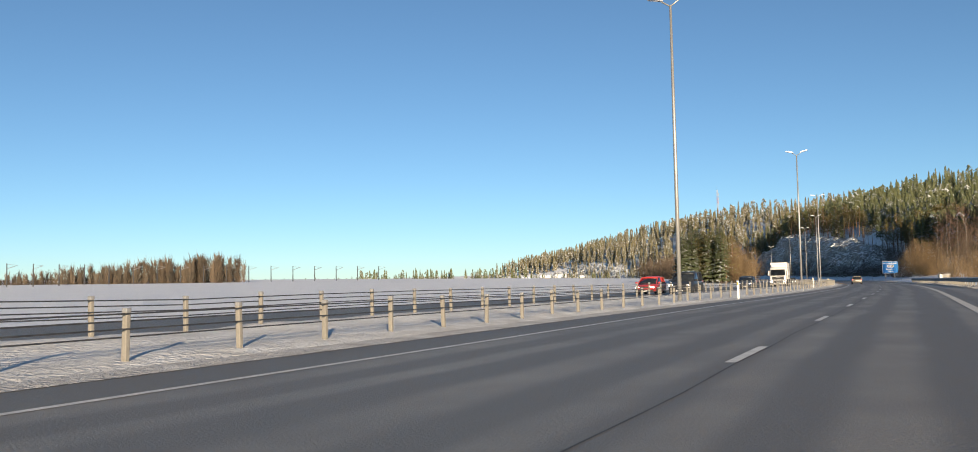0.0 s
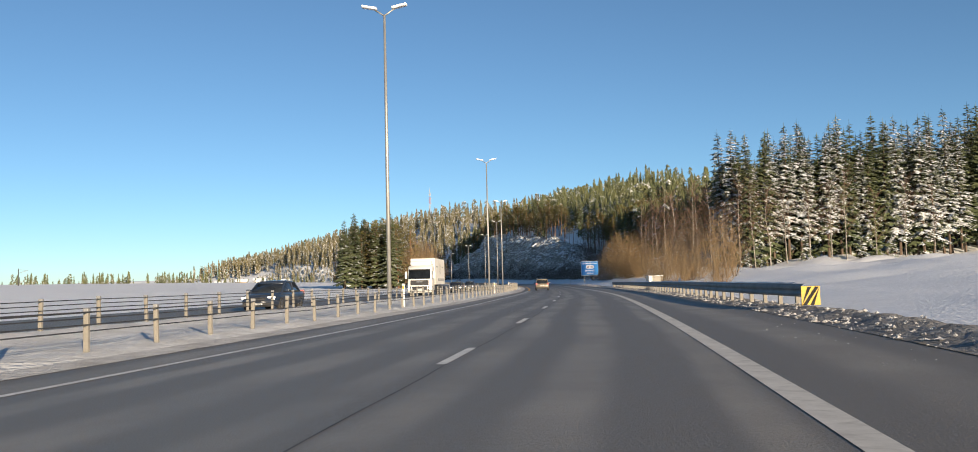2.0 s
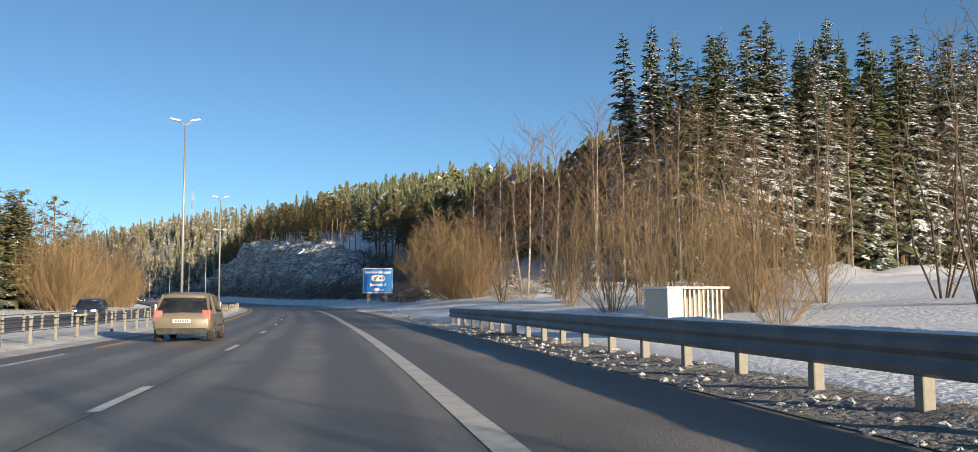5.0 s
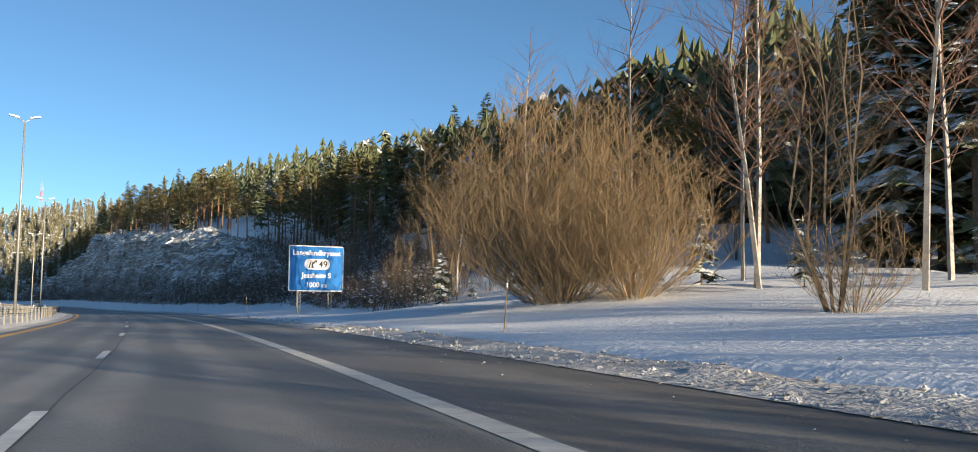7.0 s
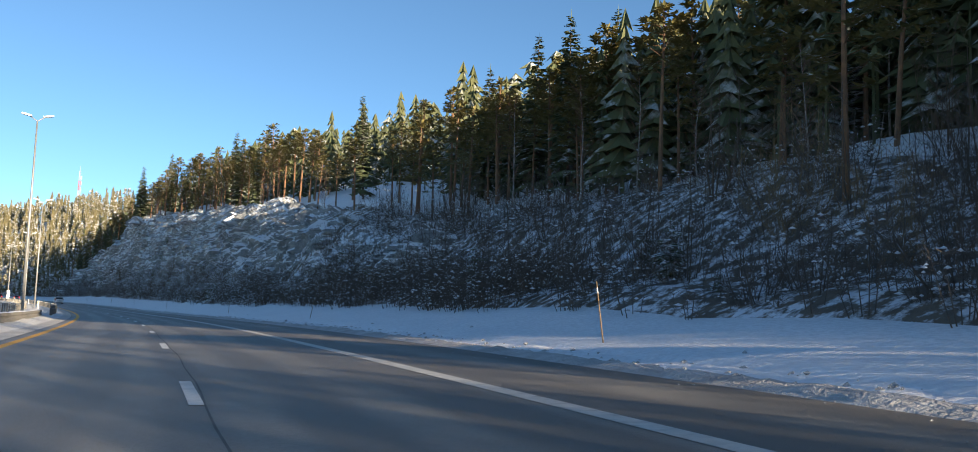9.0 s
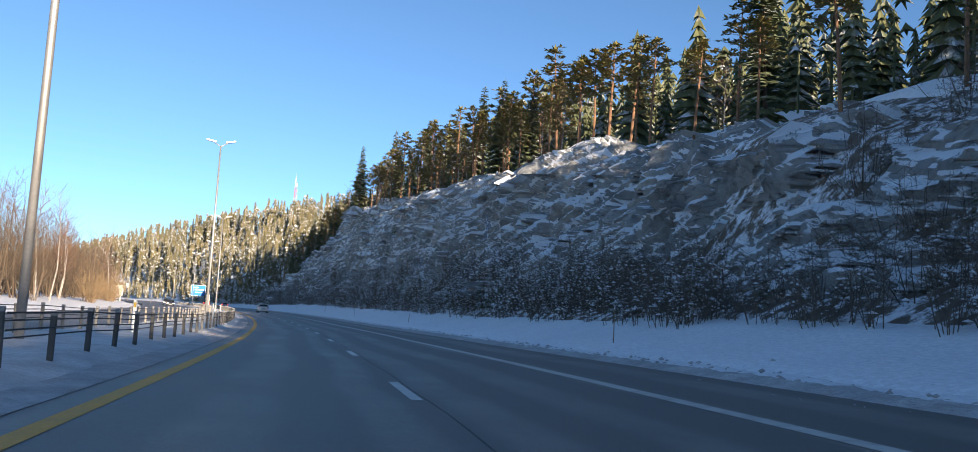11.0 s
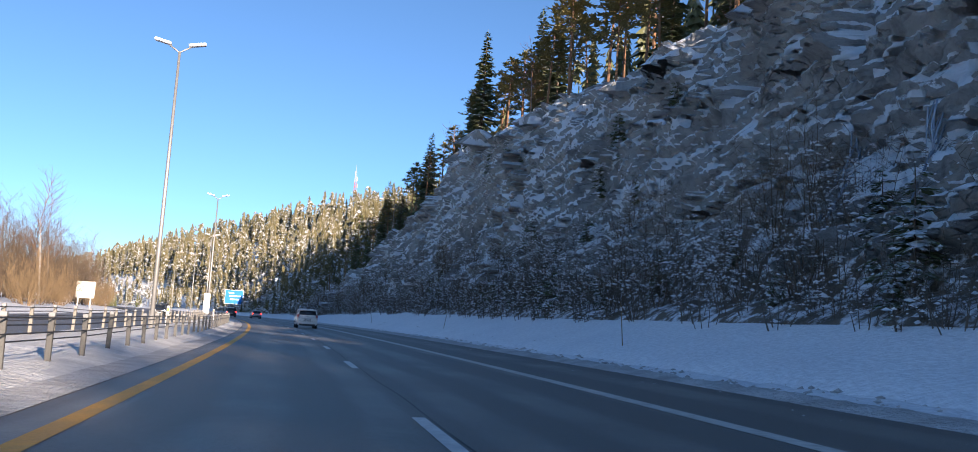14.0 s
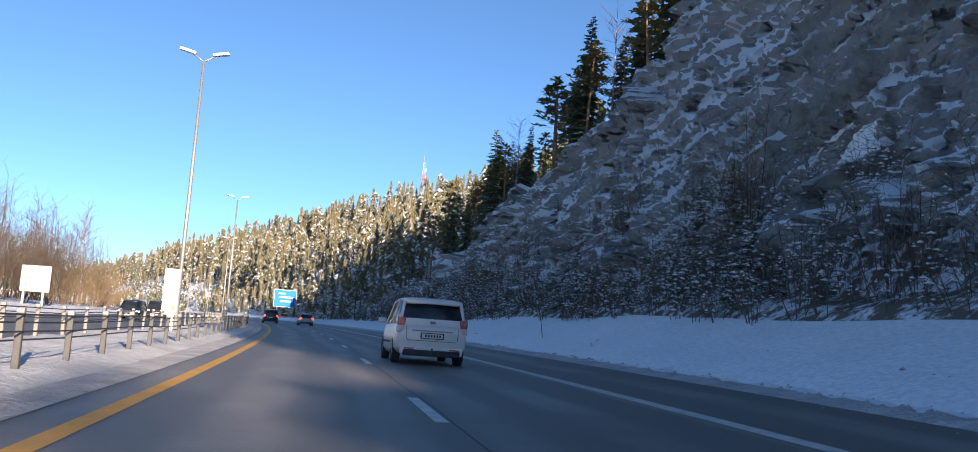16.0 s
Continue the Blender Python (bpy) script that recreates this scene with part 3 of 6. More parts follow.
def median_rail():
    """A low beam in the snow of the median, between the two lengths of cable."""
    root = tagged(new("guard_rail"), "low weathered beam guard rail half buried in the median snow", "guard rail")
    ss = np.arange(284, 331.5, 1.5)
    rows = []
    for d, h in ((.10, .10), (.06, .14), (.08, .24), (.02, .30), (.02, .34), (.08, .40), (.06, .50), (.0, .54), (-.06, .52), (-.06, .10)):
        x, y = on_road(ss, -5.6 + d)
        rows.append(np.stack([x, y, road_z(ss, np.full(ss.shape, -5.6)) + h + .02], -1))
    V = np.array(rows).transpose(1, 0, 2)
    c = V.shape[1]
    F = [[i * c + j, i * c + (j + 1) % c, (i + 1) * c + (j + 1) % c, (i + 1) * c + j] for i in range(len(ss) - 1) for j in range(c)]
    F += [list(range(c))[::-1], [(len(ss) - 1) * c + j for j in range(c)]]
    mesh_ob("beam", V.reshape(-1, 3), F, POST_MAT, root, "low brownish steel beam")
    me = None
    for s in np.arange(285, 331, 4.0):
        if me is None:
            post = part("post", box((-.14, -.06, -.3), (-.07, .06, .48), .01), POST_MAT, root)
            me = post.data
        else:
            post = new("post", me)
            post.parent = root
        post.matrix_basis = place(s, -5.6, float(road_z(s, -5.6)))
    rows = []
    for d, h in ((-.07, .545), (.0, .59), (.08, .54)):
        x, y = on_road(ss, -5.6 + d)
        rows.append(np.stack([x, y, road_z(ss, np.full(ss.shape, -5.6)) + h + .015 * waves(ss, ss * 0, 4, 2)], -1))
    mesh_ob("snow_cap", np.array(rows).transpose(1, 0, 2).reshape(-1, 3), grid_faces(len(ss), 3), SNOW, root, "line of snow on the beam", True)


median_rail()


def end_marker():
    root = tagged(new("hazard_marker"), "yellow and black striped hazard board at the rail end", "sign")
    part("board", box((-.28, -.012, .38), (.28, .012, .96), .006), PLATE_YELLOW, root)
    for k in (-1, 0, 1):
        bm = bmesh.new()
        cx = k * .22
        q = [(cx - .25, -.02), (cx - .13, -.02), (cx + .25, .54), (cx + .13, .54)]
        vs = [bm.verts.new((max(-.27, min(.27, x)), -.017, .40 + z)) for x, z in q]
        bm.faces.new(vs)
        bmesh.ops.solidify(bm, geom=list(bm.faces), thickness=.003)
        part("stripe", bm, BLACK, root, "black diagonal stripe")
    part("post", box((-.03, .015, -.3), (.03, .07, .6), .006), STEEL, root)
    root.matrix_basis = place(89.6, 8.6, float(road_z(89, 8.3)) - .2)


PLATE_YELLOW = two_tone("yellow_sheet", (.65, .42, .03), (.55, .36, .05), 3, .45)
BLACK = two_tone("black_matt", (.015, .015, .016), (.03, .03, .03), 8, .6)
WHITE_SHEET = two_tone("white_sheet", (.78, .78, .76), (.70, .70, .69), 2, .45)
BLUE_SHEET = two_tone("blue_sheet", (.007, .18, .56), (.009, .21, .62), 1.2, .7, 0, 12)
SIGN_BACK = two_tone("sign_back_grey", (.55, .52, .46), (.46, .44, .40), 1.5, .55, .3, 20)
WOOD_POST = two_tone("galvanised_lattice", (.52, .47, .38), (.40, .36, .30), 5, .6, .2, 30)
end_marker()


# ---------------------------------------------------------------- signs
def rounded(bm, w, h, r, y, mi=0, cx=0.0, cz=0.0, n=6):
    vs = []
    for k, (sx, sz) in enumerate(((1, 1), (-1, 1), (-1, -1), (1, -1))):
        for i in range(n + 1):
            a = radians(90 * k + 90 * i / n)
            vs.append(bm.verts.new((cx + sx * (w / 2 - r) + r * math.cos(a), y, cz + sz * (h / 2 - r) + r * math.sin(a))))
    f = bm.faces.new(vs)
    f.material_index = mi
    return f


def plate(w, h, r, depth, y=0.0, cx=0.0, cz=0.0):
    """A flat sheet with rounded corners, its front at y, facing -y."""
    bm = bmesh.new()
    f = rounded(bm, w, h, r, y, 0, cx, cz)
    ext = bmesh.ops.extrude_face_region(bm, geom=[f])
    bmesh.ops.translate(bm, vec=(0, depth, 0), verts=[v for v in ext["geom"] if isinstance(v, bmesh.types.BMVert)])
    bmesh.ops.recalc_face_normals(bm, faces=bm.faces)
    return bm


def lettering(name, text, size, x, z, y, mat, parent, align="CENTER", bold=.012):
    cu = bpy.data.curves.new(name, "FONT")
    cu.body, cu.size, cu.align_x, cu.align_y = text, size, align, "CENTER"
    cu.extrude, cu.offset = .003, bold
    cu.resolution_u = 3
    tmp = new(name + "_curve", cu)
    bpy.context.view_layer.update()
    me = bpy.data.meshes.new_from_object(tmp.evaluated_get(bpy.context.evaluated_depsgraph_get()))
    bpy.data.objects.remove(tmp)
    me.materials.clear()
    me.materials.append(mat)
    ob = new(name, me)
    ob.parent = parent
    ob.matrix_basis = pose(x, y, z, 90, 0, 0)
    return ob


def exit_sign():
    root = tagged(new("road_sign"), "large blue exit direction sign with white lettering on two posts", "road sign")
    W, H, Z = 4.45, 3.6, 1.45
    part("border", plate(W, H, .16, .05, 0, 0, Z + H / 2), WHITE_SHEET, root, "white rim of the sign")
    part("panel", plate(W - .16, H - .16, .1, .02, -.006, 0, Z + H / 2), BLUE_SHEET, root, "blue sign face")
    lettering("lettering", "Langelandkrysset", .56, 0, Z + 3.02, -.014, WHITE_SHEET, root)
    part("number_field", plate(2.05, .84, .40, .012, -.014, .05, Z + 2.14), WHITE_SHEET, root, "white rounded exit number field")
    lettering("exit_number", "49", .72, .52, Z + 2.12, -.022, BLACK, root)
    bm = bmesh.new()
    for q in (((-.72, -.30), (-.60, -.30), (-.46, .30), (-.54, .30)), ((-.48, -.30), (-.28, -.30), (-.34, .02), (-.42, .30)), ((-.34, -.05), (-.12, .18), (-.2, .26), (-.38, .1)), ((-.26, .30), (-.02, .32), (-.06, .08), (-.12, .2))):
        f = bm.faces.new([bm.verts.new((.05 + x, -.022, Z + 2.14 + z)) for x, z in q])
    bmesh.ops.recalc_face_normals(bm, faces=bm.faces)
    bmesh.ops.solidify(bm, geom=list(bm.faces), thickness=.004)
    part("exit_symbol", bm, BLACK, root, "black motorway exit symbol")
    lettering("lettering", "Jessheim S", .56, .0, Z + 1.24, -.014, WHITE_SHEET, root)
    lettering("lettering", "1000 m", .56, 0, Z + .50, -.014, WHITE_SHEET, root)
    for x in (-1.35, 1.15):
        bm = bmesh.new()
        for dx, dy in ((-.13, 0), (.13, 0), (0, .22)):
            tube_bm(bm, [(x + dx, .12 + dy, -1.2), (x + dx, .12 + dy, Z + H - .3)], .035, 6)
        z = -1.0
        while z < Z + H - .8:
            tube_bm(bm, [(x - .13, .12, z), (x + .13, .12, z + .3)], .014, 4)
            tube_bm(bm, [(x + .13, .12, z + .3), (x, .34, z + .6)], .014, 4)
            tube_bm(bm, [(x, .34, z), (x - .13, .12, z + .3)], .014, 4)
            z += .6
        part("post", bm, WOOD_POST, root, "lattice steel post")
    for z in (Z + .5, Z + 1.7, Z + 3.0):
        part("crossbar", box((-W / 2 + .2, .052, z), (W / 2 - .2, .11, z + .08)), STEEL, root)
    root.matrix_basis = place(267.8, 12.6, None, 5, .12) @ Matrix.Scale(.91, 4)
    return root


exit_sign()


def far_sign():
    root = tagged(new("road_sign"), "blue direction sign with unreadable white writing beside the motorway", "road sign")
    part("border", plate(5.6, 4.3, .16, .05, 0, 0, 4.4), WHITE_SHEET, root)
    part("panel", plate(5.4, 4.1, .1, .02, -.006, 0, 4.4), BLUE_SHEET, root)
    for x, z, w in ((-.9, 5.6, 1.6), (.3, 4.7, 3.4), (.2, 3.7, 2.8)):
        part("writing_bar", plate(w, .34, .05, .01, -.014, x, z), WHITE_SHEET, root)
    for x in (-1.8, 1.8):
        part("post", tube([(x, .15, -1), (x, .15, 6.2)], .09, 8), STEEL, root)
    root.matrix_basis = place(695, 12, None, 0, .6)


far_sign()


def rear_sign():
    root = tagged(new("road_sign"), "sunlit back of a large traffic sign on two posts", "road sign")
    part("panel", plate(3.4, 3.2, .1, .04, 0, 0, 3.6), SIGN_BACK, root)
    for x in (-1.15, 1.1):
        part("post", box((x - .13, -.30, -.6), (x + .13, -.04, 3.4), .02), SIGN_BACK, root)
    for z in (2.6, 3.6, 4.6):
        part("crossbar", box((-1.6, -.038, z), (1.6, .0, z + .09)), STEEL, root)
    root.matrix_basis = place(562, -25.5, None, -4, -.3) @ Matrix.Scale(.8, 4)


rear_sign()


def pole_panel():
    root = tagged(new("sign_panel"), "tall narrow sign seen from behind on its own post", "road sign")
    part("panel", plate(.72, 2.3, .05, .03, -.15, 0, 2.35), SIGN_BACK, root)
    part("post", tube([(0, 0, -.4), (0, 0, 3.3)], .06, 8), STEEL, root)
    part("clamp", box((-.2, -.12, 3.1), (.2, .05, 3.2)), STEEL, root)
    part("clamp", box((-.2, -.12, 1.5), (.2, .05, 1.6)), STEEL, root)
    root.matrix_basis = place(508, -7.5, .5, 3) @ Matrix.Scale(.9, 4)


pole_panel()


def roadside_cabinet():
    root = tagged(new("shelter"), "small grey roadside shelter with a slatted front", "shelter")
    part("body", box((-1.1, -.8, -.2), (-.45, .8, 1.75), .03), SIGN_BACK, root, "dull metal cabinet end")
    part("back_wall", box((-.45, .7, -.2), (1.3, .8, 1.75)), POST_MAT, root)
    part("roof", box((-1.2, -.95, 1.75), (1.4, .95, 1.82), .02), SNOW, root, "flat roof under snow")
    for k in range(9):
        x = -.36 + k * .19
        part("slat", box((x, -.72, .15), (x + .07, -.66, 1.75)), WOOD_POST, root)
    part("rail", box((-.45, -.75, .05), (1.35, -.64, .5)), POST_MAT, root)
    root.matrix_basis = place(171.5, 11.6, None, 10) @ Matrix.Scale(.72, 4)


roadside_cabinet()


# ---------------------------------------------------------------- rock cutting
CLIFF = {}


def rock_cliff(ss, rows, o0, o1, label, ramp):
    n_s = len(ss)
    offs_fine = np.linspace(o0, o1, 300)
    O, Z, NO, NZ, A = (np.zeros((n_s, rows)) for _ in range(5))
    for i, s in enumerate(ss):
        z = np.asarray(road_z(s, 8.3)) + table(R_TAB, R_OFF, np.full(300, s), offs_fine)
        arc = np.concatenate([[0], np.cumsum(np.hypot(np.diff(offs_fine), np.diff(z)))])
        a = np.linspace(0, arc[-1], rows)
        A[i] = a
        O[i], Z[i] = np.interp(a, arc, offs_fine), np.interp(a, arc, z)
        do, dz = np.gradient(O[i]), np.gradient(Z[i])
        ln = np.hypot(do, dz) + 1e-6
        NO[i], NZ[i] = -dz / ln, do / ln            # outwards: to the road and up
    S2 = np.repeat(ss[:, None], rows, 1)
    W1, W2, W3, W4 = (np.zeros((n_s, rows)) for _ in range(4))
    for i in range(n_s):
        for j in range(rows):
            p = Vector((S2[i, j], O[i, j], Z[i, j]))
            W1[i, j] = noise.noise(p * .07)
            W2[i, j] = noise.noise(p * .24 + Vector((7, 3, 1)))
            W3[i, j] = noise.noise(p * .9 + Vector((1, 8, 2)))
            W4[i, j] = noise.noise(p * 2.6)
    cot = np.clip(np.abs(NZ) / np.maximum(np.abs(NO), .05), .2, .9)
    dice = np.random.RandomState(21).rand(4096)

    def toss(*whole):
        """One even random number for each block of rock."""
        k = sum(np.floor(w).astype(int) * q for w, q in zip(whole, (73, 1291, 577)))
        return dice[k % 4096]

    # beds that dip along the road, cut by steep joints
    Q = Z + .27 * (S2 - 450) + 3.2 * W1
    U = S2 + .30 * Z + 1.6 * W2
    d = 1.0 * W1 + .6 * W2
    lying = np.zeros((n_s, rows))
    for P, width, share in ((5.6, 4.2, 1.0), (2.4, 2.1, 1.15), (1.05, 1.1, 1.1), (.52, .8, .8)):
        bay = U / width + .35 * W3
        q = Q / P + .9 * toss(bay) + .35 * W2
        f = q - np.floor(q)
        edge = np.interp(P, [.5, 1, 2.4, 5.6], [.60, .62, .73, .83]) + .14 * toss(bay + 31, q)
        tread = np.where(f < edge, .10 * f / edge, .10 + .90 * (f - edge) / (1 - edge))
        d = d + share * (.2 + 1.3 * toss(bay + 7, q)) * cot * P * (f - tread - .3)
        d = d + .20 * share * P ** .8 * (toss(bay, q) - .5)
        shelf = np.clip((f - edge) / .08 + .5, 0, 1) * (toss(bay + 11, q) < .66 + .5 * W1 + .3 * W2 + .015 * A)
        lying = np.maximum(lying, shelf * (.84 if P > 4 else .96))
    d = (d + .34 * W3 + .20 * W4) * np.interp(ss, [300, 345, 385], [.3, .5, 1])[:, None]
    ends = np.clip(np.minimum((ss - ss[0]) / ramp, (ss[-1] - ss) / ramp), 0, 1)[:, None]
    fade = np.clip(np.minimum(np.arange(rows) / 12, (rows - 1 - np.arange(rows)) / 10), 0, 1)[None] * ends
    d = (d + .35) * fade - .8 * (1 - fade)
    steep = np.clip((np.abs(NO) - .25) / .4, 0, 1)
    x, y = on_road(S2, O - d * (.25 + .75 * steep))
    V = np.stack([x, y, Z + d * (1 - steep) * .6], -1)
    CLIFF.setdefault('s', ss)
    CLIFF.setdefault('v', V)
    ob = mesh_ob("rock_cliff", V.reshape(-1, 3), grid_faces(n_s, rows), ROCK, smooth=True, uv=np.stack([S2, A], -1).reshape(-1, 2))
    ob.data.set_sharp_from_angle(angle=radians(28))
    lie = ob.data.attributes.new('lying_snow', 'FLOAT', 'POINT')
    lie.data.foreach_set('value', lying.ravel())
    return tagged(ob, label, "cliff", kind="structure")


rock_cliff(np.concatenate([np.arange(300, 352, .6), np.arange(352, 400, .3), np.arange(400, 530, .2), np.arange(530, 560, .3), np.arange(560, 762, .8)]),
           130, 14.8, 27, "tall blasted grey rock face with snow on its ledges", 25)
rock_cliff(np.arange(868, 1052, 1.0), 36, 13.5, 24, "far rock cutting with snow on its ledges in the sun", 20)


# ---------------------------------------------------------------- ploughed snow along the shoulder
BERM_AT = ([240, 300, 380, 420, 480, 640], [-.2, .3, -.2, -.2, .4, .4])


def berm_z(s, o):
    top = np.clip(1 - np.abs(o - np.interp(s, *BERM_AT) - 8.5) / 1.15, 0, 1)
    low = np.interp(s, [84, 96, 186, 200, 230, 260], [.8, .42, .40, .45, .5, .45])
    return road_z(s, o) + low * top * (.24 + .13 * waves(s, o, 1.9, 4) + .08 * waves(s, o, .7, 6)) + .012


tagged(strip("snow_bank", np.arange(20, 184.5, .5), np.linspace(7.3, 9.9, 11), berm_z, GRIT, shift=BERM_AT), "low ploughed bank of gritty dark slush along the shoulder", "snow bank")
tagged(strip("snow_bank", np.arange(184, 240.5, .5), np.linspace(7.3, 9.9, 11), berm_z, SNOW_DIRTY, shift=BERM_AT), "low ploughed bank of dirty snow along the shoulder", "snow bank")
tagged(strip("snow_bank", np.arange(239.5, 640, .5), np.linspace(7.3, 9.9, 11), berm_z, SNOW, .004, shift=BERM_AT), "low ploughed bank of clean shaded snow along the shoulder", "snow bank")
tagged(strip("slush_edge", np.arange(239.5, 640, .4), np.linspace(7.0, 7.85, 6), lambda s, o: road_z(s, o) - .01 + (.10 + .05 * waves(s, o, .8, 12)) * np.clip((o - 7.0 - np.interp(s, *BERM_AT)) / .4, 0, 1), SNOW_DIRTY, 0, shift=BERM_AT), "grey crumbled slush at the snow's edge", "slush")


def clods():
    rs = np.random.RandomState(4)
    n = 9000
    s, o = rs.uniform(40, 560, n), 7.25 + np.abs(rs.normal(0, .85, n))
    o = np.where(rs.rand(n) < .12, 6.9 - rs.rand(n) * 1.2, o)
    size = (.02 + .07 * rs.rand(n) ** 2.2) * np.where(o < 7.2, .3, 1)
    road_o = o
    o = o + np.interp(s, *BERM_AT)
    x, y = on_road(s, o)
    z = np.where(o < 9.6, berm_z(s, o), ground_z(s, o))
    z = np.where(road_o < 7.2, road_z(s, o), z)
    base = np.array([(1, 0, 0), (0, 1, 0), (-1, 0, 0), (0, -1, 0), (.2, .1, .55), (-.1, .1, -.6)])
    V = base[None] * size[:, None, None] * rs.uniform(.6, 1.4, (n, 6, 3)) + np.stack([x, y, z + size * .2], -1)[:, None]
    tri = np.array([(0, 1, 4), (1, 2, 4), (2, 3, 4), (3, 0, 4), (1, 0, 5), (2, 1, 5), (3, 2, 5), (0, 3, 5)])
    F = (tri[None] + 6 * np.arange(n)[:, None, None]).reshape(-1, 3)
    return tagged(mesh_ob("snow_clods", V.reshape(-1, 3), F, SNOW_DIRTY), "lumps of frozen slush thrown aside by the plough", "snow", kind="stuff")


clods()


# ---------------------------------------------------------------- undergrowth below the rock and on the slope
def undergrowth(name, spots, label, caught):
    """Low dense brush with lumps of snow caught in it: spots of (s, off, height)."""
    rs = random.Random(len(spots))
    tv, tf, sv, sf = [], [], [], []
    for s, o, h in spots:
        x, y, z = place(s, o).translation
        for k in range(rs.randint(4, 6)):
            a, q = rs.uniform(0, 6.283), rs.uniform(.1, .55) * h
            top = Vector((x + math.cos(a) * q, y + math.sin(a) * q, z + h * rs.uniform(.6, 1.0)))
            foot = Vector((x + math.cos(a) * q * .3, y + math.sin(a) * q * .3, z - .15))
            spikes = [(foot, top, .02)]
            for j in range(int(5 + 2.2 * h)):
                b = foot.lerp(top, rs.uniform(.2, .95))
                g = rs.uniform(0, 6.283)
                w = Vector((math.cos(g), math.sin(g), rs.uniform(-.1, .9))) * min(h, 2.6) * rs.uniform(.15, .34)
                spikes.append((b, b + w, .011))
                if rs.random() < caught:
                    c, r = b + w * rs.uniform(.4, 1), rs.uniform(.025, .085)
                    i = len(sv)
                    w2 = Vector((w.x, w.y, 0)).normalized() * r * rs.uniform(1, 2.2)
                    n2 = Vector((-w2.y, w2.x, 0)) * rs.uniform(.35, .8)
                    sv += [c + w2, c + n2, c - w2, c - n2, c + Vector((0, 0, r * .8)), c - Vector((0, 0, r * .3))]
                    sf += [(i, i + 1, i + 4), (i + 1, i + 2, i + 4), (i + 2, i + 3, i + 4), (i + 3, i, i + 4), (i + 1, i, i + 5), (i + 2, i + 1, i + 5), (i + 3, i + 2, i + 5), (i, i + 3, i + 5)]
            for p, e, r in spikes:
                i = len(tv)
                d = (e - p).normalized()
                u = d.orthogonal().normalized() * r
                w = d.cross(u)
                tv += [p + u, p - u * .5 + w * .87, p - u * .5 - w * .87, e]
                tf += [(i, i + 1, i + 3), (i + 1, i + 2, i + 3), (i + 2, i, i + 3)]
    root = tagged(new(name), label, "brush", kind="stuff")
    mesh_ob("twigs", [tuple(v) for v in tv], tf, BRUSH_TWIG, root)
    mesh_ob("snow_lumps", [tuple(v) for v in sv], sf, SNOW, root)
    return root


# added dark brown sheets: the gloom beneath dense brush, put into the ground colour
BRUSH_GLOOM = snowed("dark_under_brush_with_snow", (.17, .135, .10), (.11, .09, .07), .9, -1.0, -.9, .03, 1.3, .9, .6, .1)
tagged(strip("brushy_slope", np.arange(262, 366, 1.0), np.linspace(14.2, 25.5, 24), lambda s, o: ground_z(s, o) + (.45 + .06 * waves(s, o, 2.2, 31)) * np.clip((o - 14.2) / 1.5, 0, 1) - .08 * (o < 14.5), BRUSH_GLOOM), "added dark sheet with patches of snow, for the gloom under the slope's brush", "slope")
tagged(strip("brushy_foot", np.arange(360, 600, 1.0), np.linspace(12.9, 16.6, 12), lambda s, o: ground_z(s, o) + (.20 + .08 * waves(s, o, 1.6, 33)) * np.clip((o - 12.9) / .8, 0, 1) - .08 * (o < 13.1), BRUSH_GLOOM), "added dark sheet with patches of snow, for the gloom under brush below the rock", "slope")
BRUSH_TWIG = two_tone("dark_brush_twig", (.15, .115, .085), (.09, .075, .06), 1.0, .9)
rng = random.Random(77)
undergrowth("undergrowth", [(rng.uniform(352, 600), 12.6 + 4.0 * rng.random() ** 1.1, rng.uniform(.5, 2.9)) for k in range(820)],
            "dark snow-speckled brush along the foot of the rock", .36)
undergrowth("undergrowth", [(rng.uniform(255, 352), 13.8 + 12 * rng.random() ** 1.1, rng.uniform(.9, 3.0)) for k in range(800)],
            "dense dark brush with caught snow on the shaded slope", .14)
undergrowth("undergrowth", [(rng.uniform(365, 600), 13.4 + 3.6 * rng.random(), rng.uniform(2.4, 5.2)) for k in range(460)],
            "tall dark brush hung with snow before the rock", .5)
undergrowth("undergrowth", [(rng.uniform(298, 372), 13.4 + 4 * rng.random(), rng.uniform(1.2, 3.6)) for k in range(300)],
            "tall dark leafless scrub before the low rock", .10)


# ---------------------------------------------------------------- trees: shapes
NEEDLES = snowed("spruce_green", (.060, .080, .034), (.105, .118, .046), .6, .0, .4, .07, .9, .9, 0, 0, .3)
NEEDLES_BARE = snowed("dark_spruce_green", (.070, .095, .042), (.120, .135, .055), .6, .2, .7, -.05, .75, .9, 0, 0, .4)
PINE_GREEN = snowed("pine_green", (.135, .130, .040), (.210, .172, .055), .7, .2, .7, -.04, .7, .9, 0, 0, .35)
PINE_BARK = two_tone("orange_pine_bark", (.30, .155, .075), (.14, .085, .055), 1.2, .9, 0, 14, .6)
BIRCH_BARK = two_tone("pale_birch_bark", (.44, .40, .35), (.17, .15, .13), 2.2, .7, 0, 16)
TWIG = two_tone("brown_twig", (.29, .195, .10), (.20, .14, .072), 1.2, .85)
# dull brown, darkened further in its colour for trees standing in shade
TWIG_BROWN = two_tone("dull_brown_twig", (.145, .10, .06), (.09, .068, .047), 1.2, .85)
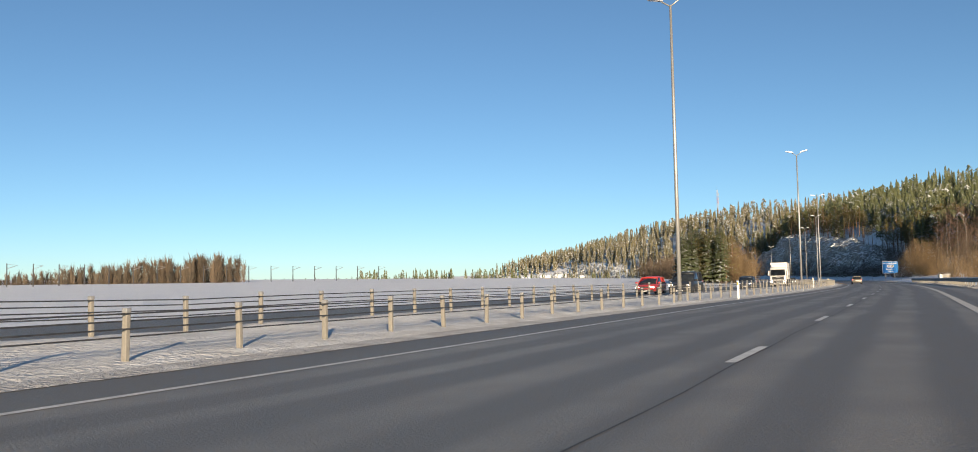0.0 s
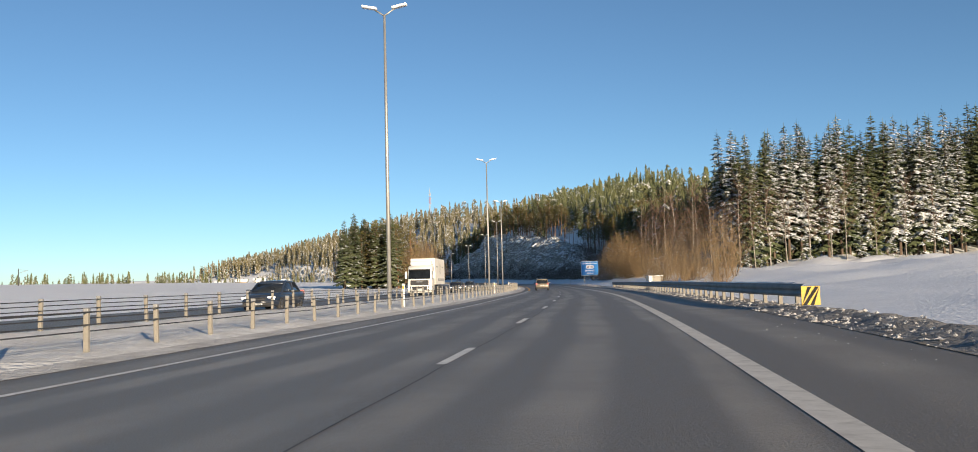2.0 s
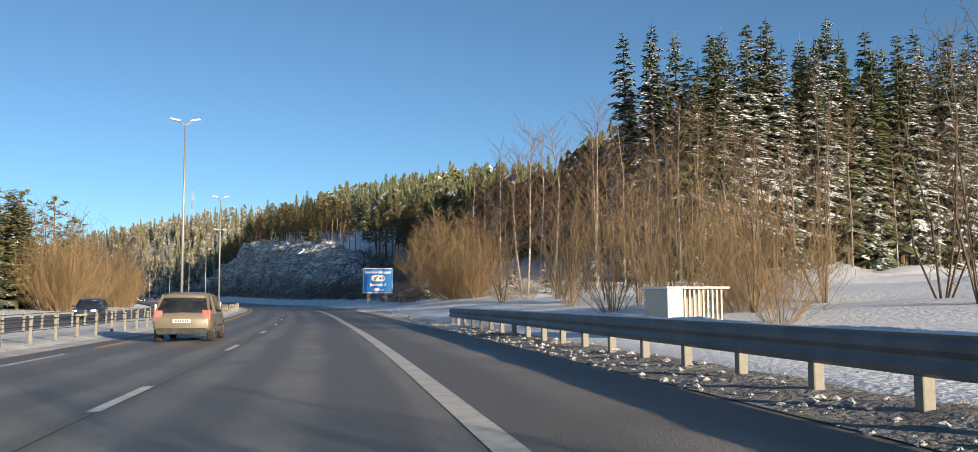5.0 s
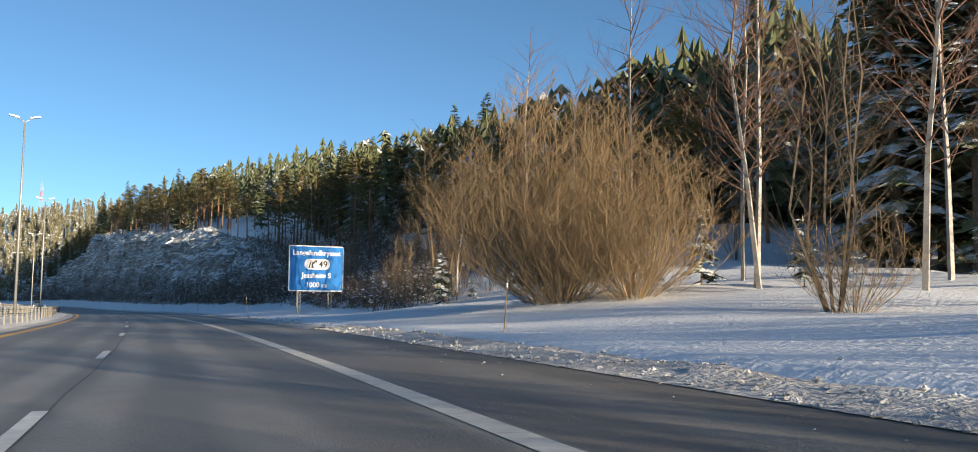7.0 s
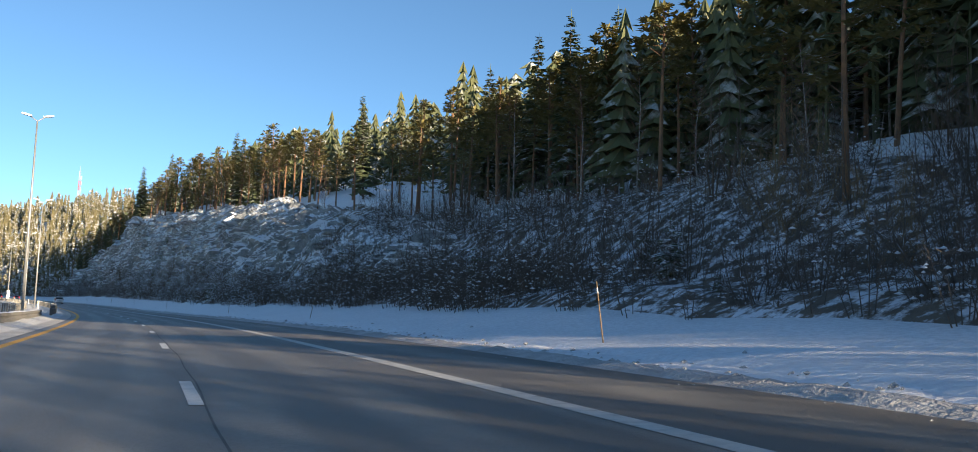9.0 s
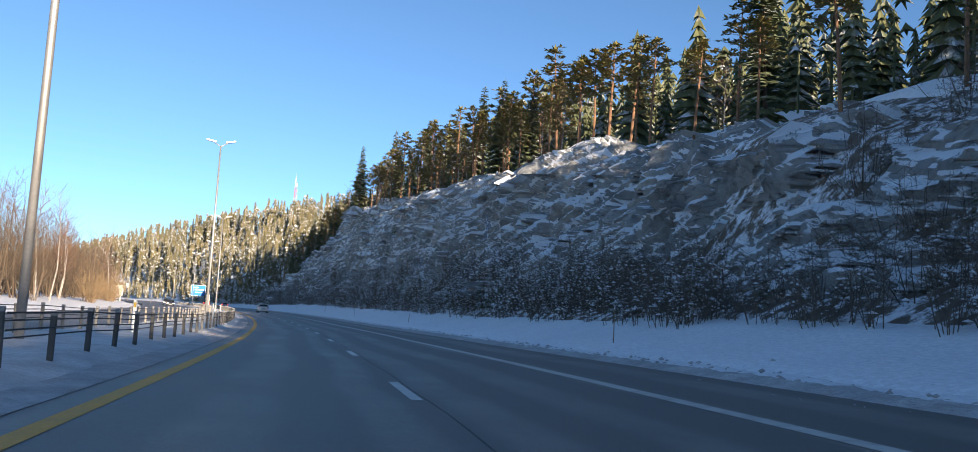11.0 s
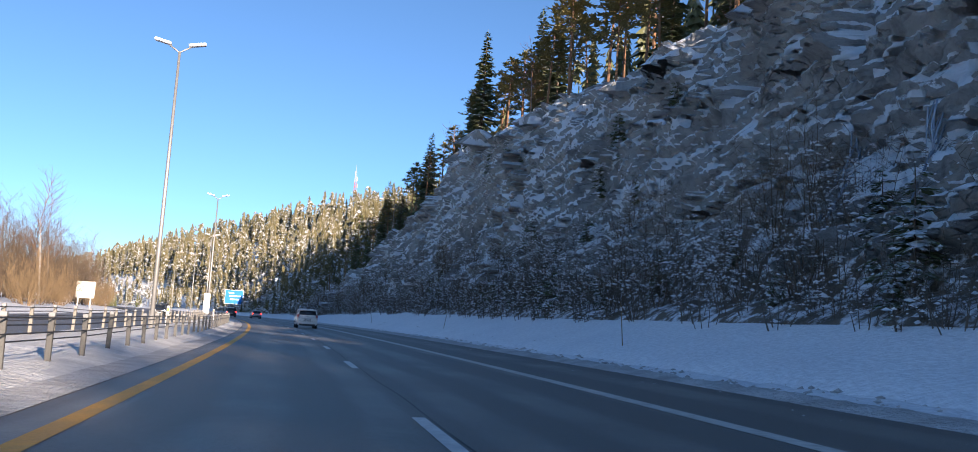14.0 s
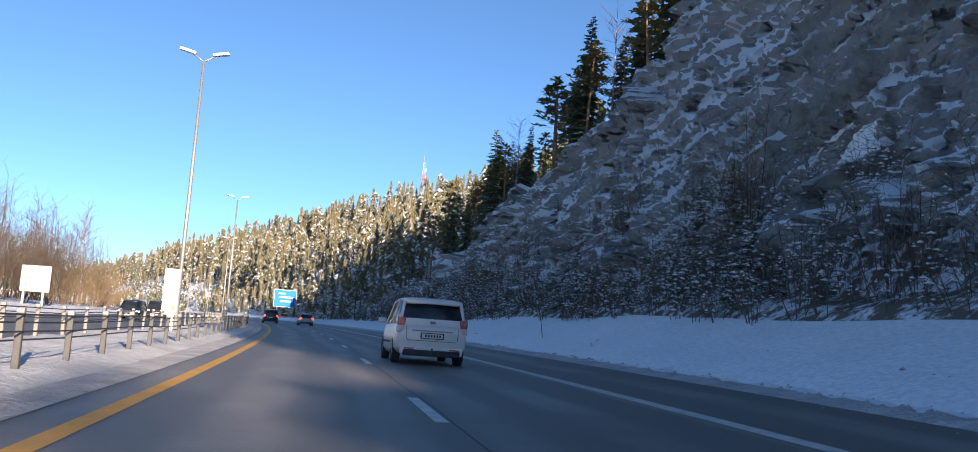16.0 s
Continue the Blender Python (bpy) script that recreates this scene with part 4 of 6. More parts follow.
TWIG_DARK = snowed("grey_twig_with_snow", (.085, .065, .05), (.12, .09, .065), 1.0, .0, .5, .0, 1.6, .9, 0)
TWIG_RED = two_tone("reddish_twig", (.20, .105, .065), (.13, .08, .055), 1.2, .85)


class Shape:
    """Collects spikes and stems as plain triangles."""

    def __init__(self):
        self.v, self.f = [], []

    def spike(self, base, tip, side, r, up=None):
        """A tapering three-sided twig from base to tip."""
        i = len(self.v)
        if up is None:
            up = side.cross(tip - base).normalized()
        self.v += [base + side * r, base - side * r, base + up * r * .8, tip]
        self.f += [(i, i + 3, i + 2), (i + 2, i + 3, i + 1), (i, i + 1, i + 3)]

    def leafy(self, base, tip, side, r):
        """A bough: narrow at its foot, broad in the middle, pointed, with a low ridge."""
        i = len(self.v)
        mid = base.lerp(tip, .45)
        up = Vector((0, 0, 1))
        self.v += [base, mid + side * r, mid - side * r, mid + up * r * .35, tip]
        self.f += [(i, i + 1, i + 3), (i, i + 3, i + 2), (i + 1, i + 4, i + 3), (i + 3, i + 4, i + 2)]

    def stem(self, pts, radii, sides=5):
        i0 = len(self.v)
        for p, r in zip(pts, radii):
            for k in range(sides):
                a = 6.28319 * k / sides
                self.v.append(Vector(p) + Vector((math.cos(a), math.sin(a), 0)) * r)
        for j in range(len(pts) - 1):
            for k in range(sides):
                a, b = i0 + j * sides + k, i0 + j * sides + (k + 1) % sides
                self.f.append((a, b, b + sides, a + sides))

    def mesh(self, name, mat):
        me = bpy.data.meshes.new(name)
        me.from_pydata([tuple(p) for p in self.v], [], self.f)
        me.materials.append(mat)
        me.update()
        return me


def spruce_shape(h, r0, seed, foot=.10, levels=18, around=7, gap=0.0):
    rs = random.Random(seed)
    crown, trunk = Shape(), Shape()
    trunk.stem([(0, 0, -.6), (0, 0, h * .5), (0, 0, h * .98)], [h * .011, h * .007, .015], 6)
    for k in range(levels):
        u = foot + (1 - foot) * (k / levels) ** .78
        z = h * u
        L0 = r0 * (1 - u) ** .68 * (1 + .12 * math.sin(k * 2.1)) + .30
        n = around if u < .8 else around - 2
        for j in range(n):
            if rs.random() < gap:
                continue
            a = 6.283 * (j + rs.uniform(-.35, .35)) / n + k * 1.1
            L = L0 * rs.uniform(.7, 1.15)
            d = Vector((math.cos(a), math.sin(a), 0))
            side = Vector((-d.y, d.x, 0))
            droop = (.46 - .55 * u + rs.uniform(-.12, .12)) * L
            base = Vector((0, 0, z + rs.uniform(-.5, .5) * h * (1 - foot) / levels))
            tip = base + d * L + Vector((0, 0, -droop))
            mid = base + d * L * .55 + Vector((0, 0, -droop * .75))
            crown.leafy(base, tip, side, L * .27)
            for t, sgn in ((.36, 1), (.42, -1), (.68, 1), (.72, -1), (.18, rs.choice((1, -1)))):
                b = base.lerp(mid, t / .55) if t < .55 else mid.lerp(tip, (t - .55) / .45)
                l2 = L * (.48 - .28 * t) * rs.uniform(.8, 1.25)
                w = (d * .75 + side * sgn * .8).normalized()
                crown.leafy(b, b + w * l2 + Vector((0, 0, -l2 * rs.uniform(.15, .5))), Vector((-w.y, w.x, 0)), l2 * .36)
    crown.spike(Vector((0, 0, h * .95)), Vector((0, 0, h * 1.03)), Vector((1, 0, 0)), .08, Vector((0, 1, 0)))
    return trunk, crown


def pine_shape(h, seed, bare=.5, spread=.17):
    rs = random.Random(seed)
    crown, trunk = Shape(), Shape()
    lean = Vector((rs.uniform(-.4, .4), rs.uniform(-.4, .4), 0))
    trunk.stem([Vector((0, 0, -.6)), Vector((0, 0, h * .4)) + lean * .3, Vector((0, 0, h * .75)) + lean * .8, Vector((0, 0, h * .97)) + lean],
               [h * .012, h * .009, h * .006, .02], 6)
    n = int(28 + 8 * rs.random())
    for k in range(n):
        u = bare + (1 - bare) * (k / n) ** 1.0
        a = k * 2.4 + rs.uniform(-.5, .5)
        L = h * spread * (1 - ((u - bare) / (1 - bare)) ** 1.8 * .85) * rs.uniform(.55, 1.15)
        root_pt = Vector((0, 0, h * u * .97)) + lean * u
        d = Vector((math.cos(a), math.sin(a), rs.uniform(-.05, .35)))
        tip = root_pt + d * L
        trunk.spike(root_pt, tip, Vector((-d.y, d.x, 0)).normalized(), .05)
        m = 4 if L > h * .07 else 2
        for j in range(m):
            c = root_pt.lerp(tip, .45 + .55 * (j + 1) / m) + Vector((rs.uniform(-.3, .3), rs.uniform(-.3, .3), rs.uniform(-.1, .3)))
            for q in range(8):
                b = rs.uniform(0, 6.283)
                w = Vector((math.cos(b), math.sin(b), rs.uniform(-.25, .65))).normalized()
                l2 = rs.uniform(.45, 1.0) * h * .05
                crown.leafy(c, c + w * l2, Vector((-math.sin(b), math.cos(b), 0)), l2 * .26)
    for q in range(8):
        b = rs.uniform(0, 6.283)
        w = Vector((math.cos(b) * .5, math.sin(b) * .5, 1)).normalized()
        p = Vector((0, 0, h * .94)) + lean
        crown.leafy(p, p + w * h * .06, Vector((-math.sin(b), math.cos(b), 0)), h * .012)
    return trunk, crown


def bare_shape(h, seed, stems=12, spread=.35, side_n=11, twig_n=6, thick=.010, start=.15, bulge=(.62, .95, 1.0)):
    """A leafless bush or tree: stems that fan out, side branches and twigs."""
    rs = random.Random(seed)
    wood, twigs, woods_list = Shape(), Shape(), []
    for k in range(stems):
        a = 6.283 * k / stems + rs.uniform(-.5, .5)
        share = math.sqrt(rs.uniform(.02, 1))
        out = spread * h * share if stems > 1 else 0.0
        top = h * rs.uniform(.80, 1.0) * (math.sqrt(1 - .80 * share * share) if stems > 1 else 1)
        p0 = Vector((math.cos(a) * out * .12, math.sin(a) * out * .12, -.3))
        p1 = Vector((math.cos(a) * out * bulge[0], math.sin(a) * out * bulge[0], top * .30)) + Vector((rs.uniform(-.03, .03) * h, rs.uniform(-.03, .03) * h, 0))
        p2 = Vector((math.cos(a) * out * bulge[1], math.sin(a) * out * bulge[1], top * .66)) + Vector((rs.uniform(-.04, .04) * h, rs.uniform(-.04, .04) * h, 0))
        p3 = Vector((math.cos(a) * out * bulge[2], math.sin(a) * out * bulge[2], top))
        r = h * thick
        if 1 < stems <= 6:
            wood = Shape()
        if wood not in woods_list:
            woods_list.append(wood)
        wood.stem([p0, p1, p2, p3], [r, r * .75, r * .45, .012], 4)
        for j in range(side_n):
            t = start + (1 - start) * (j + rs.random()) / side_n
            q = t * 3
            pts = [p0, p1, p2, p3]
            i = min(2, int(q))
            b = pts[i].lerp(pts[i + 1], q - i)
            c = rs.uniform(0, 6.283)
            L = h * (.34 - .22 * t) * rs.uniform(.6, 1.2)
            w = Vector((math.cos(c), math.sin(c), rs.uniform(.3, 1.4))).normalized()
            e = b + w * L
            side = Vector((-math.sin(c), math.cos(c), 0))
            twigs.spike(b, e, side, max(.009, r * .3))
            for m in range(twig_n):
                s0 = b.lerp(e, .25 + .75 * (m + rs.random()) / twig_n)
                g = c + rs.uniform(-1.5, 1.5)
                l3 = L * rs.uniform(.28, .55)
                v = Vector((math.cos(g), math.sin(g), rs.uniform(.3, 1.5))).normalized()
                twigs.spike(s0, s0 + v * l3, Vector((-math.sin(g), math.cos(g), 0)), .0115)
    return (*woods_list, twigs)


def tree_thing(name, shapes, mats, label, category, group, parts=("trunk", "crown")):
    root = new(name)
    if len(shapes) > 2:
        parts, mats = ("stem",) * (len(shapes) - 1) + (parts[1],), (mats[0],) * (len(shapes) - 1) + (mats[1],)
    for pn, sh, mt in zip(parts, shapes, mats):
        ob = new(pn, sh.mesh(pn, mt))
        ob.parent = root
        if pn == "stem" and len(shapes) == 2:
            tagged(ob, kind="stuff")
    return tagged(root, label, category, group)


used = {}


def plant(model, s, off, scale=1.0, yaw=0.0, lift=0.0, tilt=0.0, wide=1.0):
    """Stands a tree on the land; the first one is the model itself."""
    m = place(s, off, None, 0, lift - .05) @ pose(0, 0, 0, tilt, tilt * .6, yaw) @ Matrix.Diagonal((scale * wide, scale * wide, scale, 1))
    if model.name not in used:
        used[model.name] = True
        model.matrix_basis = m
        return model
    ob = copy_thing(model, m)
    ob.matrix_basis = m
    return ob


SPRUCES = [tree_thing("spruce", spruce_shape(20, 2.5, 11 + k, .14 + .05 * k, 30, 8, .08), (BARK, NEEDLES), "tall dark spruce with snow on its boughs", "spruce", "spruces of the forest edge") for k in range(3)]
SPRUCES_DARK = [tree_thing("spruce", spruce_shape(20, 2.6, 31 + k, .10, 30, 8, .06), (BARK, NEEDLES_BARE), "dark green spruce with little snow", "spruce", "spruces of the forest edge") for k in range(2)]
PINES = [tree_thing("pine", pine_shape(16, 51 + k, .38 + .08 * k), (PINE_BARK, PINE_GREEN), "pine with an orange trunk and a sunlit crown", "pine", "pines on the hill") for k in range(4)]
ROUND_PINES = [tree_thing("pine", pine_shape(11, 61 + k, .14, .30), (PINE_BARK, PINE_GREEN), "dense rounded pine beside the road", "pine", "pines across the road") for k in range(2)]
BIRCHES = [tree_thing("birch", bare_shape(15, 71 + k, 1, .05, 46, 7, .0075, .3), (BIRCH_BARK, TWIG_RED), "slender white-stemmed birch, leafless", "birch", "birches at the forest edge", ("trunk", "twig_crown")) for k in range(3)]
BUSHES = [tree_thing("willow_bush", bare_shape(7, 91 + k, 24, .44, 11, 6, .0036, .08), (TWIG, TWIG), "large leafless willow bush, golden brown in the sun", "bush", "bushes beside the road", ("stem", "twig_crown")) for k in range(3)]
BARE = [tree_thing("bare_tree", bare_shape(10, 111 + k, 5, .16, 16, 7, .0052, .2), (TWIG_BROWN, TWIG_BROWN), "leafless young broadleaf tree with brown twigs", "tree", "leafless trees", ("trunk", "twig_crown")) for k in range(3)]
SHRUBS = [tree_thing("shrub", bare_shape(3, 131 + k, 7, .5, 6, 3, .008, .06), (TWIG_DARK, TWIG_DARK), "dark leafless shrub dusted with snow below the rock", "shrub", "shrubs along the foot of the slope", ("stem", "twig_crown")) for k in range(3)]
SAPLINGS = [tree_thing("young_spruce", spruce_shape(4, 1.15, 151 + k, .04, 9, 6, .1), (BARK, NEEDLES), "small spruce weighed down with snow", "spruce", "young spruces at the slope foot") for k in range(2)]

BRUSH = [tree_thing("brush", bare_shape(5, 191 + k, 8, .42, 8, 5, .006, .08), (TWIG_DARK, TWIG_DARK), "dark leafless brush on the shaded slope", "shrub", "shrubs along the foot of the slope", ("stem", "twig_crown")) for k in range(3)]
BIG_BUSH = tree_thing("willow_bush", bare_shape(7.4, 171, 52, .52, 17, 9, .0032, .03, (.86, 1.12, 1.0)), (TWIG, TWIG), "wide domed leafless willow bush, golden in the sun", "bush", "bushes beside the road", ("stem", "twig_crown"))
TALL_BARE = [tree_thing("alder", bare_shape(13, 181 + k, 5, .17, 20, 7, .005, .12), (TWIG_BROWN, TWIG_BROWN), "tall leafless alder with several brown stems", "tree", "leafless trees", ("trunk", "twig_crown")) for k in range(3)]

# a sunlit copy of the alder: gold twig colour in place of brown
GOLD_BARE = tree_thing("alder", bare_shape(13, 187, 6, .22, 22, 8, .005, .15), (TWIG, TWIG), "tall leafless alder, the low sun's gold put into its twig colour", "tree", "leafless trees", ("trunk", "twig_crown"))
FRONT_S = [225, 235, 245, 270, 310, 340, 365, 400, 520, 560, 600, 680, 1100]
FRONT_O = [24, 23, 22, 21, 22.5, 24, 25, 25, 22.5, 22, 19, 18, 18]


def front(s):
    return float(np.interp(s, FRONT_S, FRONT_O))


# places that the low sun reaches through gaps in the wood
SUNLIT = []
for s0, o0, z0 in ((271, 12, 2.2), (271, 12, 4.6), (271, 15, 2.2), (271, 15, 4.8), (271, 13.5, 3.6), (234, 14, 2), (238, 16, 3), (240, 15, 5), (236, 15, 6), (244, 16, 4), (250, 4, 0), (262, 0, 0), (256, 8, 1), (246, 11, .5), (240, 11, .5),
                    (236, -2, 0), (243, 1, 0), (250, -1, 0), (257, 2, 0), (265, -2, 0), (273, 1, 0), (281, -2, 0), (289, 0, 0), (297, -3, 0), (303, -1, 0), (285, 3, 0), (293, 4, 0), (300, 3, 0), (286, -5, 0), (294, -5, 0), (302, -6, 0),
                    (470, -6, 0), (476, -9, 0), (482, -6, 0), (488, -8, 0), (494, -5, 0), (500, -9, 0), (508, -6, 0), (516, -9, 0), (490, -3, 0)):
    x0, y0 = on_road(s0, o0)
    SUNLIT.append((float(x0), float(y0), float(road_z(s0, o0)) + z0))


def shades(s, o, h, r):
    """Whether a tree there would stand in the way of that light."""
    x, y = (float(v) for v in on_road(s, o))
    z = float(ground_z(s, o))
    for a, b, c in SUNLIT:
        t = ((x - a) * sun_way.x + (y - b) * sun_way.y) / (sun_way.x ** 2 + sun_way.y ** 2)
        if t > 2 and math.hypot(a + t * sun_way.x - x, b + t * sun_way.y - y) < r and c + t * sun_way.z < z + h:
            return True
    return False


# ---------------------------------------------------------------- trees: where they stand
rng = random.Random(5)
# the tall spruces that close the field
o = 25.0
while o < 128:
    for row in range(3):
        s = 228 + (o - 25) * .16 + row * 4.2 + rng.uniform(-1.3, 1.3)
        k = rng.uniform(1.02, 1.34) * (1 + .0010 * (o - 25))
        if not shades(s, o, 20 * k, 2.4):
            pool = SPRUCES if rng.random() < .58 else SPRUCES_DARK
            plant(rng.choice(pool), s, o + rng.uniform(-1.2, 1.2), k, rng.uniform(0, 360), 0, rng.uniform(-1, 1))
    o += 2.1
# wood on the slope between the field and the cutting
s = 246.0
while s < 352:
    for row in range(4):
        o = front(s) + 1.5 + row * 4.6 + rng.uniform(-1.6, 1.6)
        r, k, ss = rng.random(), rng.uniform(.5, .78), s + rng.uniform(-1.6, 1.6)
        pool = SPRUCES_DARK if r < .10 else (PINES if r < .74 else (SPRUCES if r < .76 else (BIRCHES if r < .88 else TALL_BARE)))
        if not shades(ss, o, 20 * k, 2.2):
            plant(rng.choice(pool), ss, o, k * (.9 if pool is PINES else .78), rng.uniform(0, 360), 0, rng.uniform(-2, 2), 1.1)
    s += 4.0
for k in range(66):
    s, o, k2 = rng.uniform(292, 350), rng.uniform(26, 48), rng.uniform(.60, .76)
    if not shades(s, o, 16 * k2, 1.8):
        plant(rng.choice(PINES if rng.random() < .9 else SPRUCES_DARK), s, o, k2, rng.uniform(0, 360), 0, rng.uniform(-2, 2), 1.1)
# pines and spruces on top of the rock
s = 352.0
while s < 600:
    for row in range(2):
        o = front(s) + .2 + row * 4.6 + rng.uniform(-1.8, 1.8)
        r = rng.random()
        pool = PINES if r < .68 else (SPRUCES_DARK if r < .88 else BIRCHES)
        ss, k = s + rng.uniform(-1.8, 1.8), rng.uniform(.55, .92) * (.8 if row == 0 else 1)
        if not shades(ss, o, 16 * k, 2.0):
            plant(rng.choice(pool), ss, o, k, rng.uniform(0, 360), 0, rng.uniform(-3, 3), 1.15)
    s += 3.9
# birches at the edges of the wood
for s, o, k in ((232, 22.6, 1.15), (230.5, 21.6, 1.1), (236, 25, 1.0), (224, 22.5, 1.2), (228, 28, 1.1), (227, 33, 1.0), (226, 38, 1.05), (227, 44, 1.0), (229, 49, .95), (230, 56, 1.1),
                (231, 62, 1.0), (232, 68, 1.1), (229, 53, 1.1), (227, 41, 1.2), (226, 30, 1.0), (225, 35, 1.1), (240, 22, 1.0), (245, 21.4, .8), (252, 22, .9), (222, 26, 1.2), (233, 74, .9)):
    plant(rng.choice(BIRCHES), s, o, k, rng.uniform(0, 360), 0, rng.uniform(-1.5, 1.5))
# young snowy spruces at the wood's foot
for s, o, k in ((225, 27, .9), (227, 31, 1.1), (224, 36, .8), (226, 47, 1.2), (228, 58, 1.0), (231, 24, .7), (234, 21.5, .8), (237, 21, .6), (229, 64, 1.2), (223, 24.5, .7), (243, 20.5, .9), (248, 19.8, .7), (229, 40, .9)):
    plant(rng.choice(SAPLINGS), s, o, k, rng.uniform(0, 360))
# the lone bush, the thicket and the domed bush beside the road
plant(BUSHES[0], 137.4, 13.5, .96, 20, 0, 0, .66)
plant(BUSHES[1], 136.8, 13.1, .86, 140, 0, 0, .62)
plant(BUSHES[2], 136.2, 12.4, .40, 140, 0, 0, 1.0)
plant(BIG_BUSH, 235.6, 16.0, 1.30, 0, 0, 0, .92)
plant(BIG_BUSH, 239.6, 17.0, 1.0, 120)
plant(BIG_BUSH, 233.0, 17.8, .95, 60)
plant(BIG_BUSH, 180.0, 17.5, .66, 200)
for s, o, k, w in ((176, 13.6, .8, .9), (172, 14.6, .7, 1.0), (186, 14.5, .95, .9), (199, 16.5, .5, 1.0), (265, 17.6, .55, .8), (281, 18.5, .6, .9), (287, 20, .8, .8), (222, 18, .5, 1.2), (260, 16.8, .45, 1.0), (258.3, 17.6, .36, 1.1), (213, 17.5, .45, 1.0)):
    plant(rng.choice(BUSHES), s, o, k, rng.uniform(0, 360), 0, 0, w)
for k in range(17):
    plant(rng.choice(TALL_BARE), 171 + k * 3.2 + rng.uniform(-1.2, 1.2), rng.uniform(15.5, 23), rng.uniform(.6, 1.0) * (1 if k > 5 else .8), rng.uniform(0, 360))
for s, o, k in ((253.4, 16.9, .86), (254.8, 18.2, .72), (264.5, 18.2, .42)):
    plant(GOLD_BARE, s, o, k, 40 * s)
plant(BIRCHES[0], 251.2, 17.2, .62, 30)
for s, o, k in ((256.2, 16.5, .56), (250.2, 17.8, .30), (252.6, 16.6, .26), (261.5, 16.4, .34)):
    plant(SAPLINGS[0], s, o, k, 30 * s)
# shrubs and young spruces below the slope and the rock
s = 252.0
while s < 640:
    near = 1.0 if s < 350 else 0.0
    for q in range(2):
        o = rng.uniform(12.9, 15.4) if not near else rng.uniform(15.2, 18.5)
        if rng.random() < (.8 if near else .70):
            plant(rng.choice(SHRUBS), s + rng.uniform(-1.3, 1.3), o, rng.uniform(.45, 1.05), rng.uniform(0, 360), .05)
        else:
            plant(rng.choice(SAPLINGS), s + rng.uniform(-1.3, 1.3), o + .4, rng.uniform(.25, .75), rng.uniform(0, 360), .05)
    s += 2.3
for k in range(60):
    plant(rng.choice(BARE), rng.uniform(372, 590), rng.uniform(13.6, 16.6), rng.uniform(.38, .72), rng.uniform(0, 360))
for k in range(30):
    plant(rng.choice(SAPLINGS), rng.uniform(380, 590), rng.uniform(14.2, 16.8), rng.uniform(.4, 1.0), rng.uniform(0, 360))
for k in range(26):
    s, o = rng.uniform(385, 560), rng.uniform(17.4, 20.6)
    plant(rng.choice(SAPLINGS), s, o, rng.uniform(.3, .8), rng.uniform(0, 360), -.1)
# dark brush that fills the foot of the slope
s = 252.0
while s < 352:
    for q in range(3):
        o = 15.5 + 10 * rng.random()
        ss = s + rng.uniform(-1.2, 1.2)
        if not shades(ss, o, 5, 1.2):
            plant(rng.choice(BRUSH), ss, o, rng.uniform(.55, 1.1), rng.uniform(0, 360))
    s += 3.0
# trees across the road: a dark clump, and a long leafless thicket
for k in range(34):
    plant(rng.choice(SPRUCES_DARK), rng.uniform(252, 290), rng.uniform(-44, -31), rng.uniform(.6, .82), rng.uniform(0, 360), 0, 0, 1.4)
for k in range(14):
    plant(rng.choice(ROUND_PINES), rng.uniform(256, 306), rng.uniform(-40, -28), rng.uniform(1.1, 1.4), rng.uniform(0, 360), 0, 0, 1.0)
for k in range(42):
    s = rng.uniform(272, 356)
    plant(rng.choice(TALL_BARE + BARE), s, rng.uniform(-25 - 12 * (356 - s) / 84, -24), rng.uniform(.9, 1.3), rng.uniform(0, 360))
for k in range(22):
    plant(rng.choice(BUSHES), rng.uniform(262, 354), rng.uniform(-28.5, -23.8), rng.uniform(1.0, 1.7), rng.uniform(0, 360))
for k in range(16):
    plant(rng.choice(BUSHES), rng.uniform(440, 640), rng.uniform(-27.5, -25.2), rng.uniform(.6, 1.1), rng.uniform(0, 360))
for k in range(190):
    plant(rng.choice(BARE + TALL_BARE + TALL_BARE + BIRCHES[:1]), rng.uniform(430, 640), rng.uniform(-44, -25.8), rng.uniform(.8, 1.3), rng.uniform(0, 360))


